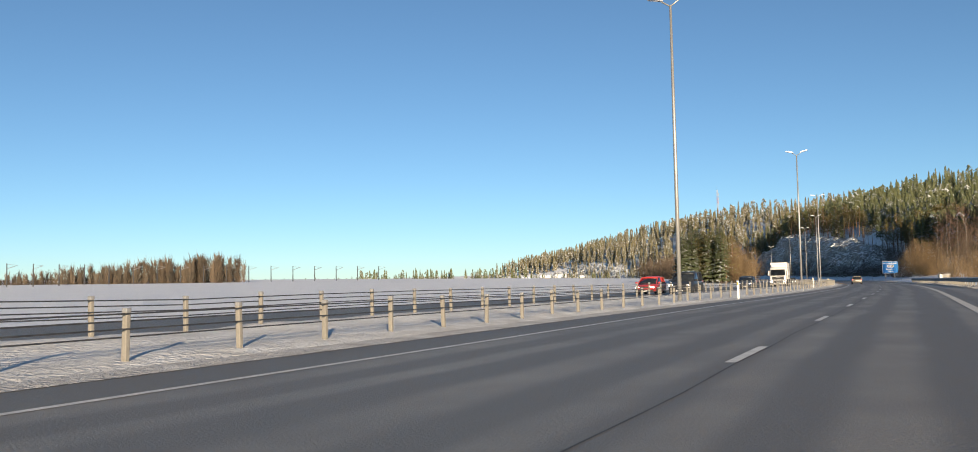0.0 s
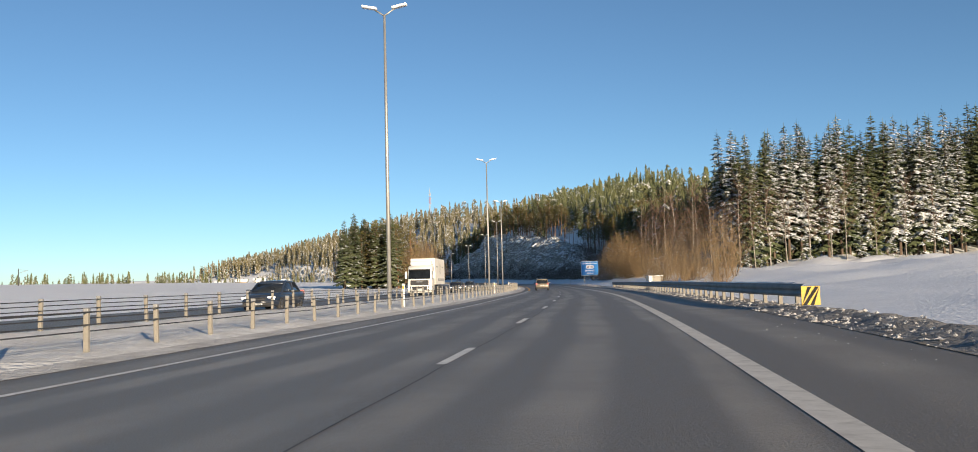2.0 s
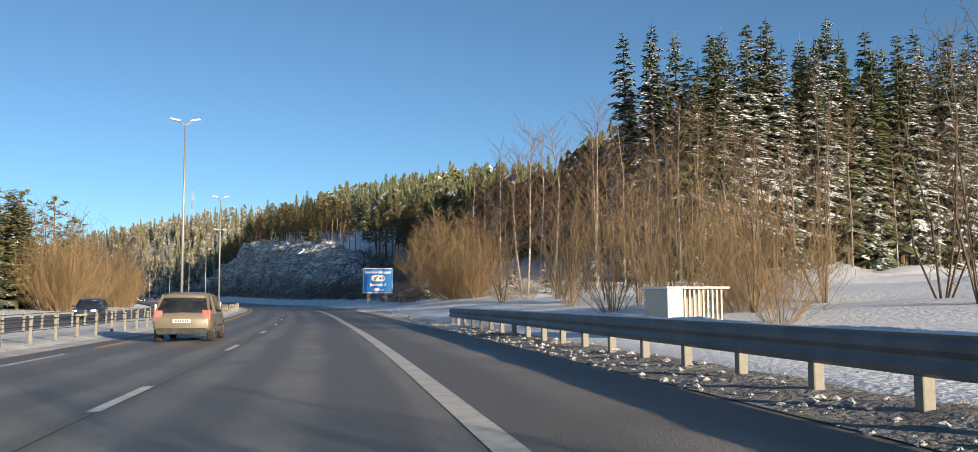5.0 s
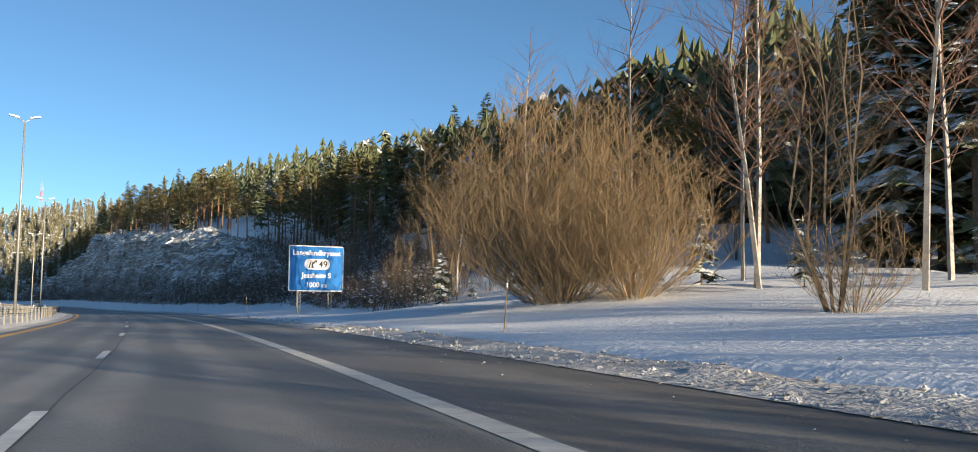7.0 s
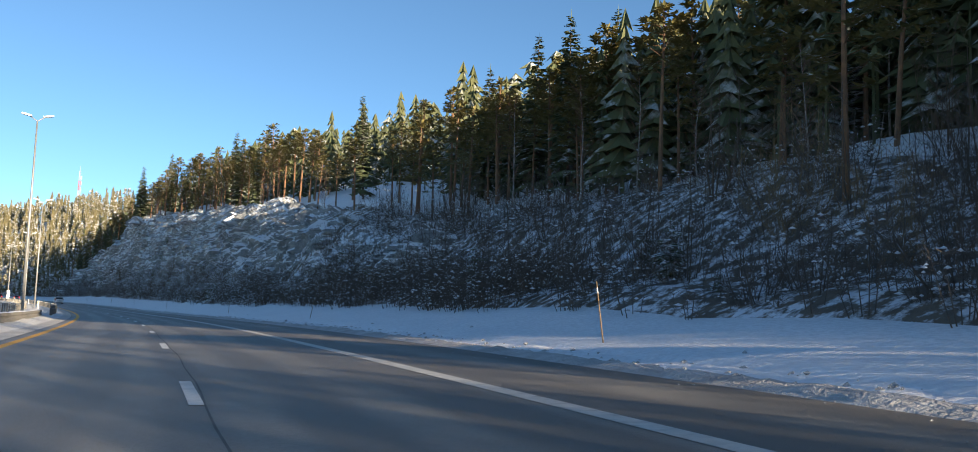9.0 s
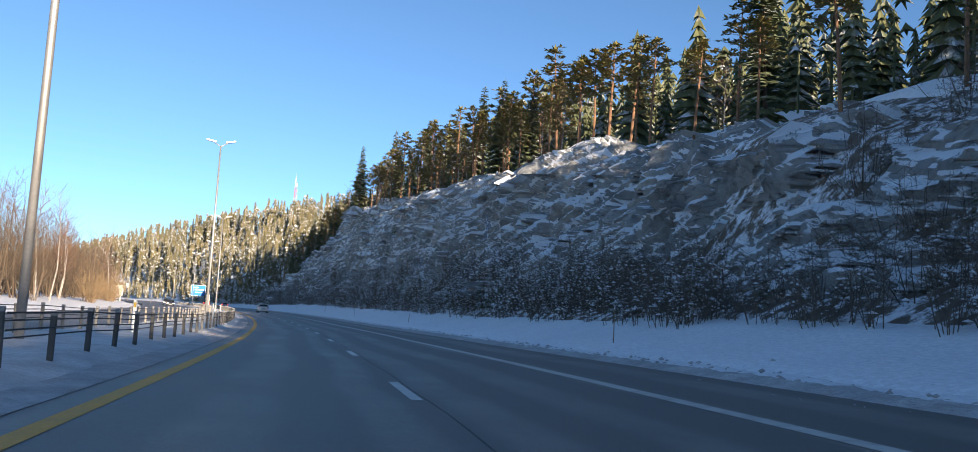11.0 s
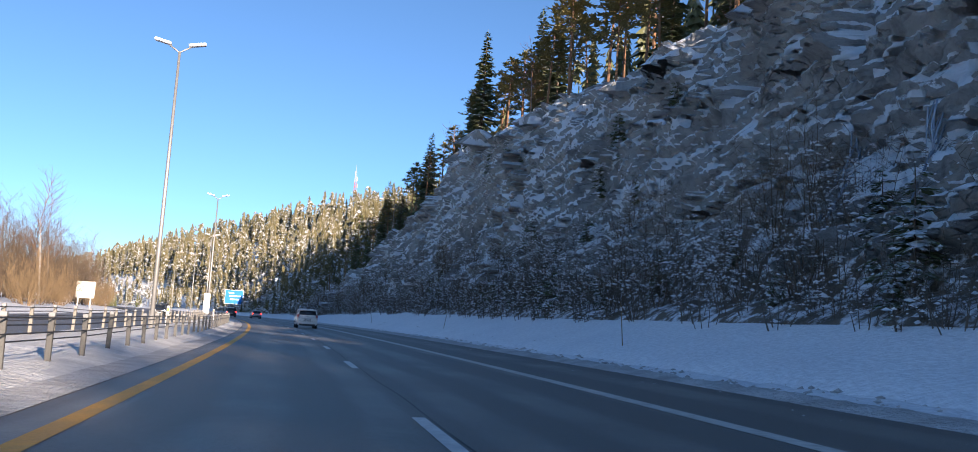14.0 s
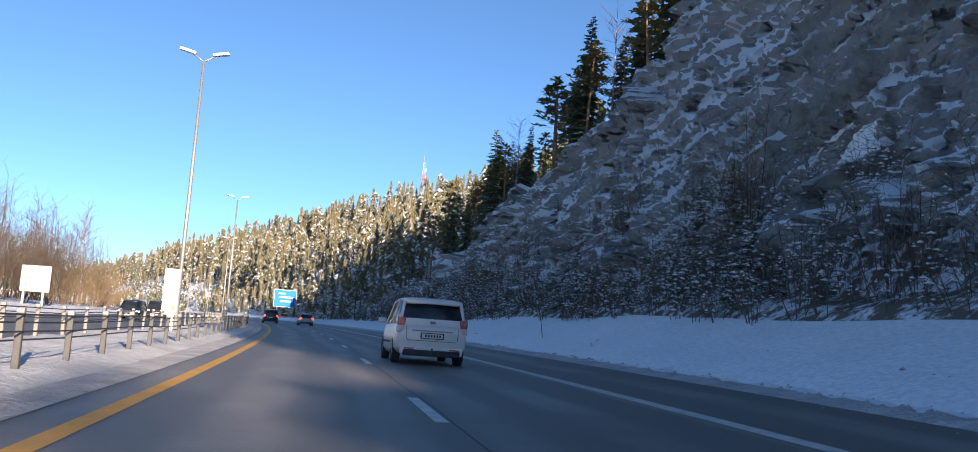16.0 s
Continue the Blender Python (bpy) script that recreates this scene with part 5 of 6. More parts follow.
# ---------------------------------------------------------------- far woods
def far_conifer(seed, kind):
    rs = random.Random(seed)
    v, f = [], []
    tiers = 12 if kind == "spruce" else 14
    for k in range(tiers):
        if kind == "spruce":
            u0 = .10 + .86 * k / tiers
            r = .150 * (1 - u0) ** .8 + .012
            top = min(1.0, u0 + .10)
            cx = cy = 0.0
        else:
            u0 = .42 + .5 * k / tiers
            r = .075 * rs.uniform(.6, 1.15)
            top = u0 + .07
            a, q = rs.uniform(0, 6.28), .085 * (1 - ((u0 - .42) / .52) ** 2 * .8)
            cx, cy = q * math.cos(a), q * math.sin(a)
        i = len(v)
        v.append((cx, cy, top))
        n = 10
        for j in range(n):
            a = 6.283 * j / n + k
            rr = r * (rs.uniform(.8, 1.35) if j % 2 else rs.uniform(.3, .55))
            v.append((cx + rr * math.cos(a), cy + rr * math.sin(a), u0 + (rs.uniform(-.035, 0) if j % 2 else .015)))
        for j in range(n):
            f.append((i, i + 1 + j, i + 1 + (j + 1) % n))
    i = len(v)
    for z, r in ((-.03, .012), (.7, .007)):
        for j in range(3):
            v.append((r * math.cos(j * 2.1), r * math.sin(j * 2.1), z))
    f += [(i + j, i + (j + 1) % 3, i + 3 + (j + 1) % 3) for j in range(3)] + [(i + j, i + 3 + (j + 1) % 3, i + 3 + j) for j in range(3)]
    return np.array(v), np.array(f)


def far_leafless(seed):
    """A leafless crown: a trunk and many rising twigs."""
    rs = random.Random(seed)
    v, f = [], []
    for k in range(80):
        u = rs.uniform(.10, .72)
        a, out = rs.uniform(0, 6.283), rs.uniform(.08, .24) * (1.1 - u)
        foot = np.array((.03 * math.cos(a), .03 * math.sin(a), u))
        tip = foot + np.array((out * math.cos(a), out * math.sin(a), rs.uniform(.12, .30)))
        if k == 0:
            foot, tip = np.array((0, 0, -.04)), np.array((0, 0, .9))
        w, i = .011 if k else .016, len(v)
        v += [foot + (w, 0, 0), foot + (-w * .5, w * .87, 0), foot + (-w * .5, -w * .87, 0), tip]
        f += [(i, i + 1, i + 3), (i + 1, i + 2, i + 3), (i + 2, i, i + 3)]
    return np.array(v), np.array(f)


FAR = {k: [far_conifer(n, k) for n in range(5)] for k in ("spruce", "pine")}
FAR["broad"] = [far_leafless(n) for n in range(5)]


def woods(name, spots, mat, label, kinds=("spruce", "pine", "spruce")):
    """Many far trees in one mesh: spots of (x, y, z, height)."""
    rs = random.Random(len(spots))
    V, F, n = [], [], 0
    for x, y, z, h in spots:
        v, f = rs.choice(FAR[rs.choice(kinds)])
        a, w = rs.uniform(0, 6.28), h * rs.uniform(.85, 1.15)
        c, d = math.cos(a), math.sin(a)
        q = np.stack([(v[:, 0] * c - v[:, 1] * d) * w + x, (v[:, 0] * d + v[:, 1] * c) * w + y, v[:, 2] * h + z], -1)
        V.append(q)
        F.append(f + n)
        n += len(v)
    return tagged(mesh_ob(name, np.concatenate(V), np.concatenate(F), mat), label, "forest", kind="stuff")


def spot(s, o, h):
    x, y = on_road(s, o)
    return float(x), float(y), float(ground_z(s, o)) - .2, h


FAR_GREEN = snowed("far_conifer_green", (.070, .086, .036), (.125, .125, .050), .25, .2, .7, -.02, .35, .9, 0)
FAR_SNOWY = snowed("far_snowy_conifer", (.078, .074, .032), (.162, .130, .052), .25, .12, .5, -.01, .8, .9, 0)
FAR_BROWN = two_tone("far_leafless_brown", (.16, .115, .075), (.09, .075, .055), .15, .95)
rng = random.Random(9)
spots = []
while len(spots) < 470:
    s, o = rng.uniform(240, 360), rng.uniform(34, 150)
    h = rng.uniform(15, 21) if s < 275 and o > 40 else rng.uniform(10, 16)
    if o > front(s) + 22 and s > 250 + (o - 25) * .16 and not shades(s, o, h, 2.2):
        spots.append(spot(s, o, h))
for k in range(260):
    s, o = rng.uniform(256, 285), rng.uniform(44, 105)
    if s > 240 + (o - 25) * .16 and not shades(s, o, 20, 2.2):
        spots.append(spot(s, o, rng.uniform(14, 19)))
for k in range(330):
    s = rng.uniform(262, 356)
    o, h = front(s) + rng.uniform(7, 26), rng.uniform(5, 11)
    if not shades(s, o, h, 1.8):
        spots.append(spot(s, o, h))
for k in range(180):
    s, o, h = rng.uniform(258, 314), rng.uniform(27, 46), rng.uniform(9, 12.5)
    if not shades(s, o, h, 1.8):
        spots.append(spot(s, o, h))
woods("forest", spots, FAR_GREEN, "dense dark conifer forest on the slope behind the field")
spots = []
for k in range(750):
    s = rng.uniform(345, 640)
    o = front(s) + 13 + 70 * rng.random() ** 1.2
    h = rng.uniform(10, 16)
    if not shades(s, o, h, 2.0):
        spots.append(spot(s, o, h))
woods("forest", spots, FAR_GREEN, "conifer forest on the hill above the rock")
spots = []
for k in range(1050):
    s = rng.uniform(600, 1200)
    o = 23 + 110 * rng.random() ** 1.2
    spots.append(spot(s, o, rng.uniform(14, 20) if s > 780 else rng.uniform(11, 16)))
for k in range(420):
    s = rng.uniform(600, 1010)
    spots.append(spot(s, rng.uniform(13.5, 27), rng.uniform(3, 10)))
woods("forest", spots, FAR_SNOWY, "snow-dusted conifer forest on the far hill")
spots = []
for k in range(620):
    u = rng.random()
    x, y = -620 + 255 * u + rng.uniform(-14, 14), 235 + 190 * u + rng.uniform(-14, 14)
    spots.append((x, y, 2.2, rng.uniform(8, 19) * (.8 + .25 * math.sin(9 * u)) + 7 * max(0, u - .85) / .15))
woods("far_grove", spots, FAR_BROWN, "leafless brown grove across the snowy field", ("broad",))
spots = []
for k in range(260):
    a, d = radians(rng.uniform(-34, -12)), rng.uniform(820, 900)
    spots.append((math.sin(a) * d, math.cos(a) * d, 2.0, rng.uniform(8, 16) * (1 if a > radians(-33) and a < radians(-22) else .6)))
for k in range(110):
    a, d = radians(rng.uniform(-58, -32)), rng.uniform(820, 880)
    spots.append((math.sin(a) * d, math.cos(a) * d, 3.0, rng.uniform(5, 8)))
woods("far_forest", spots, FAR_GREEN, "low dark forest along the horizon beyond the fields")


# ---------------------------------------------------------------- vehicles
def paint(name, colour, rough=.35):
    m, n, l, p = material(name, rough)
    dirt = noisy(n, l, 2.2, 5, .65, .35, .8)
    l.new(mixed(n, l, maths(n, l, "MULTIPLY", dirt, .35), colour, tuple(.5 * c + .12 for c in colour)), p.inputs["Base Color"])
    p.inputs["Coat Weight"].default_value = .35
    return m


def glow(name, colour, strength):
    m, n, l, p = material(name, .3)
    p.inputs["Base Color"].default_value = (*colour, 1)
    p.inputs["Emission Color"].default_value = (*colour, 1)
    p.inputs["Emission Strength"].default_value = strength
    return m


WHITE_PAINT = paint("white_car_paint", (.72, .70, .66))
BLACK_PAINT = paint("black_car_paint", (.012, .013, .016), .28)
NAVY_PAINT = paint("navy_car_paint", (.012, .022, .045), .28)
SILVER_PAINT = paint("silver_car_paint", (.36, .37, .39), .32)
GOLD_PAINT = paint("beige_car_paint", (.17, .14, .095), .35)
RED_PAINT = paint("red_car_paint", (.55, .03, .02), .3)
GLASS = two_tone("tinted_glass", (.015, .018, .022), (.03, .035, .04), 2, .08)
TYRE = two_tone("tyre_rubber", (.02, .02, .02), (.05, .048, .045), 6, .85)
RIM = two_tone("alloy_rim", (.35, .35, .36), (.22, .22, .22), 6, .35, .8)
TRIM = two_tone("black_plastic", (.022, .022, .024), (.05, .05, .05), 8, .7)
TAIL_OFF = two_tone("red_lens", (.36, .09, .08), (.48, .20, .18), 9, .2)
CLEAR_LENS = two_tone("clear_lens", (.55, .42, .40), (.62, .52, .50), 9, .15)
TAIL_ON = glow("lit_red_lens", (.9, .05, .03), 1.6)
HEAD_ON = glow("lit_headlamp", (1.0, .95, .85), 2.5)
PLATE = two_tone("plate_white", (.70, .70, .66), (.60, .60, .58), 6, .5)
TRUCK_WHITE = two_tone("white_truck_panel", (.74, .71, .65), (.66, .63, .58), 1.2, .45)


def loft(rings, mat, name, parent, label="", close=False, smooth=True, caps=True):
    """A skin over a row of rings of points; each ring is mirrored in x when open."""
    V, n = [], None
    for r in rings:
        full = [(x, y, z) for x, y, z in r] + [(-x, y, z) for x, y, z in reversed(r) if abs(x) > 1e-6]
        n = len(full)
        V += full
    F = []
    for i in range(len(rings) - 1):
        for j in range(n):
            F.append([i * n + j, i * n + (j + 1) % n, (i + 1) * n + (j + 1) % n, (i + 1) * n + j])
    if caps:
        F.append(list(range(n))[::-1])
        F.append([(len(rings) - 1) * n + j for j in range(n)])
    ob = mesh_ob(name, V, F, mat, parent, label, smooth)
    bm = bmesh.new()
    bm.from_mesh(ob.data)
    bmesh.ops.recalc_face_normals(bm, faces=bm.faces)
    bm.to_mesh(ob.data)
    bm.free()
    return ob


def wheel(parent, x, y, r, w=.2):
    side = 1 if x > 0 else -1
    bm = bmesh.new()
    prof = [(r * .62, -w / 2), (r * .94, -w / 2), (r, -w * .32), (r, w * .32), (r * .94, w / 2), (r * .62, w / 2)]
    rings = []
    for k in range(20):
        a = 6.28319 * k / 20
        rings.append([bm.verts.new((x + d, y + q * math.cos(a), r + q * math.sin(a))) for q, d in prof])
    for k in range(20):
        for j in range(len(prof)):
            bm.faces.new((rings[k][j], rings[k][(j + 1) % 6], rings[(k + 1) % 20][(j + 1) % 6], rings[(k + 1) % 20][j]))
    bmesh.ops.recalc_face_normals(bm, faces=bm.faces)
    tyre = part("wheel", bm, TYRE, parent, "", True)
    bm = bmesh.new()
    bmesh.ops.create_cone(bm, cap_ends=True, segments=18, radius1=r * .63, radius2=r * .63, depth=w * .5)
    for k in range(5):
        box_bm(bm, (-r * .07, r * .1, w * .2), (r * .07, r * .58, w * .34))
        bmesh.ops.rotate(bm, cent=(0, 0, 0), matrix=Matrix.Rotation(radians(72), 3, "Z"), verts=bm.verts)
    bmesh.ops.transform(bm, matrix=Matrix.Translation((x + side * w * .14, y, r)) @ Matrix.Rotation(radians(90 * side), 4, "Y"), verts=bm.verts)
    part("rim", bm, RIM, tyre)


def car(name, label, skin, L=4.4, W=1.8, H=1.6, belt=.95, hood=.92, roof=(-.42, .12), screen=(-.49, .30), boxy=.5, wheel_r=.32, lit=False, snow=False, rear_extra=False):
    """A car along y, its nose at +y. roof, screen: where roof and glass begin and end, as shares of the length."""
    root = tagged(new(name), label, "car", "vehicles on the motorway")
    w, zb = W / 2, .22
    rings = []
    for u, top, k in ((-.5, belt * .80, .86), (-.492, belt * .97, .92), (-.46, belt, .97), (-.3, belt, 1), (0, belt * .99, 1), (.2, belt * .98, 1), (.27, hood + .03, .99), (.40, hood * .90, .96), (.47, hood * .80, .90), (.5, hood * .62, .80)):
        y, ww = u * L, w * k
        z0 = zb if abs(u) < .44 else zb + .10
        rings.append([(0, y, z0), (ww * .90, y, z0), (ww, y, z0 + .12), (ww * 1.0, y, (z0 + top) / 2), (ww * .97, y, top - .06), (ww * .90, y, top), (0, y, top + .025)])
    loft(rings, skin, "body", root)
    ra, rb, sa, sb = roof[0] * L, roof[1] * L, screen[0] * L, screen[1] * L
    wr = w * (.70 + .1 * boxy)
    gl = []
    for y, zt, k in ((sa, belt + .03, .0), (sa * .5 + ra * .5, (belt + H) / 2, .5), (ra, H - .06, 1), ((ra + rb) / 2, H - .02, 1), (rb, H - .07, 1), (sb * .5 + rb * .5, (belt + H) / 2, .5), (sb, belt - .02, 0)):
        wt = w * .90 + (wr - w * .90) * ((zt - belt) / max(.1, H - belt))
        gl.append([(0, y, belt - .1), (w * .90, y, belt - .1), (w * .895, y, belt + .01), (max(.05, wt), y, zt - .02), (0, y, zt)])
    loft(gl, GLASS, "glazing", root, "dark tinted glazing")
    rf = []
    for y, z, k in ((ra - .10, H - .10, .92), (ra, H - .035, 1), ((ra + rb) / 2, H + .01, 1), (rb, H - .035, 1), (rb + .10, H - .10, .94)):
        rf.append([(0, y, z - .05), (wr * k * 1.03, y, z - .07), (wr * k * 1.0, y, z - .01), (wr * .7 * k, y, z + .02), (0, y, z + .03)])
    loft(rf, skin, "roof", root)
    for side in (-1, 1):
        for pts in (((sa + .03, w * .885, belt - .02), (ra, wr * 1.0, H - .06)), ((sb - .02, w * .885, belt - .04), (rb, wr * 1.0, H - .07)), (((sa + sb) / 2 - .25, w * .90, belt - .02), ((ra + rb) / 2 - .2, wr * 1.01, H - .05))):
            bm = bmesh.new()
            tube_bm(bm, [(side * x, y, z) for y, x, z in pts], .045, 6)
            part("pillar", bm, skin, root)
        bm = bmesh.new()
        box_bm(bm, (-.11, -.07, -.07), (.11, .07, .08), .03)
        bmesh.ops.translate(bm, vec=(side * (w + .08), sb * .72, belt + .08), verts=bm.verts)
        part("mirror", bm, skin, root)
        for y in (-.31 * L, .31 * L):
            wheel(root, side * (w - .10), y, wheel_r)
        if rear_extra:
            lens = part("tail_light", box((side * w * .86 - .10, -.489 * L - .035, .93), (side * w * .86 + .10, -.45 * L, 1.14), .035), TAIL_OFF, root)
            part("clear_lens", box((side * w * .865 - .095, -.489 * L - .04, .76), (side * w * .865 + .095, -.455 * L, .935), .03), CLEAR_LENS, lens, "pale lower lens")
            part("reflector", box((side * w * .62 - .12, -.515 * L, .375), (side * w * .62 + .12, -.505 * L, .405), .005), TAIL_OFF, root, "thin red reflector")
        else:
            bm = bmesh.new()
            box_bm(bm, (-.13, -.05, -.17), (.13, .09, .17), .04)
            bmesh.ops.translate(bm, vec=(side * (w * .80), -.49 * L + .02, belt * .90), verts=bm.verts)
            part("tail_light", bm, TAIL_ON if lit else TAIL_OFF, root)
        bm = bmesh.new()
        box_bm(bm, (-.17, -.10, -.07), (.17, .06, .07), .03)
        bmesh.ops.translate(bm, vec=(side * (w * .70), .475 * L, hood * .72), verts=bm.verts)
        part("headlight", bm, HEAD_ON, root)
        bm = bmesh.new()
        tube_bm(bm, [(side * (w + .004), -.18 * L, belt * .52), (side * (w + .004), .2 * L, belt * .52)], .025, 6)
        part("side_strip", bm, TRIM, root)
    bm = bmesh.new()
    box_bm(bm, (-w * .86, -.505 * L, .24), (w * .86, -.46 * L, .44), .04)
    part("bumper", bm, TRIM if not rear_extra else skin, root)
    bm = bmesh.new()
    box_bm(bm, (-w * .82, .44 * L, .22), (w * .82, .507 * L, .42), .05)
    part("bumper", bm, TRIM, root)
    bm = bmesh.new()
    box_bm(bm, (-w * .42, .475 * L, hood * .60), (w * .42, .508 * L, hood * .76), .02)
    part("grille", bm, TRIM, root)
    for y, z in ((-.510 * L, belt * .72), (.512 * L, .33)):
        bm = bmesh.new()
        box_bm(bm, (-.26, y - .008, z - .055), (.26, y + .008, z + .055), .005)
        pl = part("number_plate", bm, PLATE, root)
        bm = bmesh.new()
        d = -1 if y < 0 else 1
        for q in range(6):
            x = -.18 + q * .07
            box_bm(bm, (x, y + d * .009, z - .03), (x + .04, y + d * .012, z + .03))
        part("plate_bar", bm, BLACK, pl)
    if rear_extra:
        bm = bmesh.new()
        box_bm(bm, (-w * .78, -.512 * L, .21), (w * .78, -.47 * L, .36), .03)
        part("lower_valance", bm, TRIM, root)
        bm = bmesh.new()
        tube_bm(bm, [(0, -.47 * L, .30), (0, -.53 * L, .31), (0, -.53 * L, .41)], .025, 8)
        part("tow_hitch", bm, TRIM, root)
        bm = bmesh.new()
        tube_bm(bm, [(.05, -.478 * L, belt + .06), (-.32, -.462 * L, belt + .13)], .013, 6)
        part("rear_wiper", bm, TRIM, root)
        bm = bmesh.new()
        tube_bm(bm, [(0, -.36 * L, H), (0, -.40 * L, H + .20)], [.02, .006], 6)
        part("antenna", bm, TRIM, root)
        bm = bmesh.new()
        box_bm(bm, (-.50, -.508 * L, belt * .83), (.50, -.49 * L, belt * .86), .01)
        part("chrome_strip", bm, RIM, root)
        bm = bmesh.new()
        quad = [(w * .87, -.489 * L - .03, .95), (w * .84, -.489 * L + .035, 1.12)]
        lo = [bm.verts.new((x * k, y, z)) for x, y, z in quad for k in (-1, 1)]
        hi = [bm.verts.new((x * k, y + .12, z)) for x, y, z in quad for k in (-1, 1)]
        for q in ((lo[0], lo[1], lo[3], lo[2]), (hi[0], hi[2], hi[3], hi[1]), (lo[2], lo[3], hi[3], hi[2]), (lo[0], lo[2], hi[2], hi[0]), (lo[1], hi[1], hi[3], lo[3])):
            bm.faces.new(q)
        bmesh.ops.recalc_face_normals(bm, faces=bm.faces)
        part("tailgate", bm, skin, root, "tailgate panel below the rear window")
        part("badge", box((-.07, -.489 * L - .04, 1.01), (.07, -.489 * L + .01, 1.07), .02), RIM, root)
        part("plate_frame", box((-.29, -.507 * L, belt * .72 - .075), (.29, -.50 * L, belt * .72 + .075), .01), TRIM, root)
        bm = bmesh.new()
        tube_bm(bm, [(-w * .73, -.492 * L - .022, .93), (-w * .70, -.503 * L, .62), (-w * .66, -.506 * L, .585), (w * .66, -.506 * L, .585), (w * .70, -.503 * L, .62), (w * .73, -.492 * L - .022, .93)], .006, 5)
        part("tailgate_seam", bm, TRIM, root)
    if snow:
        bm = bmesh.new()
        bmesh.ops.create_icosphere(bm, subdivisions=3, radius=1)
        for v in bm.verts:
            k = 1 + .12 * noise.noise(v.co * 2.5)
            v.co = Vector((v.co.x * wr * .95 * k, v.co.y * (rb - ra) * .52 * k + (ra + rb) / 2, max(-.02, v.co.z * .13 * k) + H + .02))
        part("snow_cap", bm, SNOW, root, "snow lying on the roof", True)
    return root


def stand(ob, s, off, oncoming=False, yaw=0.0):
    ob.matrix_basis = place(s, off, float(road_z(s, off)), (180 if oncoming else 0) + yaw)
    return ob


stand(car("minivan", "dirty white minivan seen from behind in the slow lane", WHITE_PAINT, 4.45, 1.80, 1.64, .98, .96, (-.44, .08), (-.487, .33), .7, .32, False, False, True), 489.3, 1.5)
stand(car("suv", "black off-road car with brake lights and snow on its roof", BLACK_PAINT, 4.65, 1.90, 1.72, 1.02, 1.02, (-.43, .10), (-.485, .28), .7, .36, True, True), 588, -1.9)
stand(car("hatchback", "silver hatchback driving in the slow lane", SILVER_PAINT, 4.3, 1.76, 1.48, .90, .88, (-.36, .06), (-.48, .28), .4, .31, True), 580, 2.0)
stand(car("hatchback", "dull beige hatchback in the fast lane", GOLD_PAINT, 4.3, 1.76, 1.50, .90, .88, (-.36, .06), (-.48, .28), .4, .31, False), 180, -1.9)
stand(car("suv", "black off-road car coming the other way", BLACK_PAINT, 4.75, 1.92, 1.78, 1.04, 1.04, (-.43, .10), (-.485, .28), .7, .36), 71.5, -13.8, True)
stand(car("hatchback", "small red car coming the other way", RED_PAINT, 4.2, 1.75, 1.48, .88, .86, (-.36, .06), (-.48, .28), .4, .31), 74.5, -17.4, True)
stand(car("saloon", "dark blue saloon on the oncoming carriageway", NAVY_PAINT, 4.6, 1.82, 1.45, .90, .88, (-.24, .08), (-.38, .26), .35, .32), 105, -13.8, True)
stand(car("saloon", "black estate car on the oncoming carriageway", BLACK_PAINT, 4.6, 1.82, 1.47, .90, .88, (-.40, .08), (-.485, .26), .4, .32), 187, -13.8, True)
stand(car("hatchback", "dark oncoming hatchback near the trees", NAVY_PAINT, 4.3, 1.78, 1.50, .90, .88, (-.36, .06), (-.48, .28), .4, .32), 220, -13.8, True)
stand(car("hatchback", "dark hatchback coming round the bend", BLACK_PAINT, 4.3, 1.78, 1.50, .90, .88, (-.36, .06), (-.48, .28), .4, .32), 541, -13.8, True)
stand(car("suv", "black off-road car coming round the bend", BLACK_PAINT, 4.6, 1.86, 1.70, 1.0, 1.0, (-.43, .10), (-.485, .28), .6, .35), 560, -13.8, True)


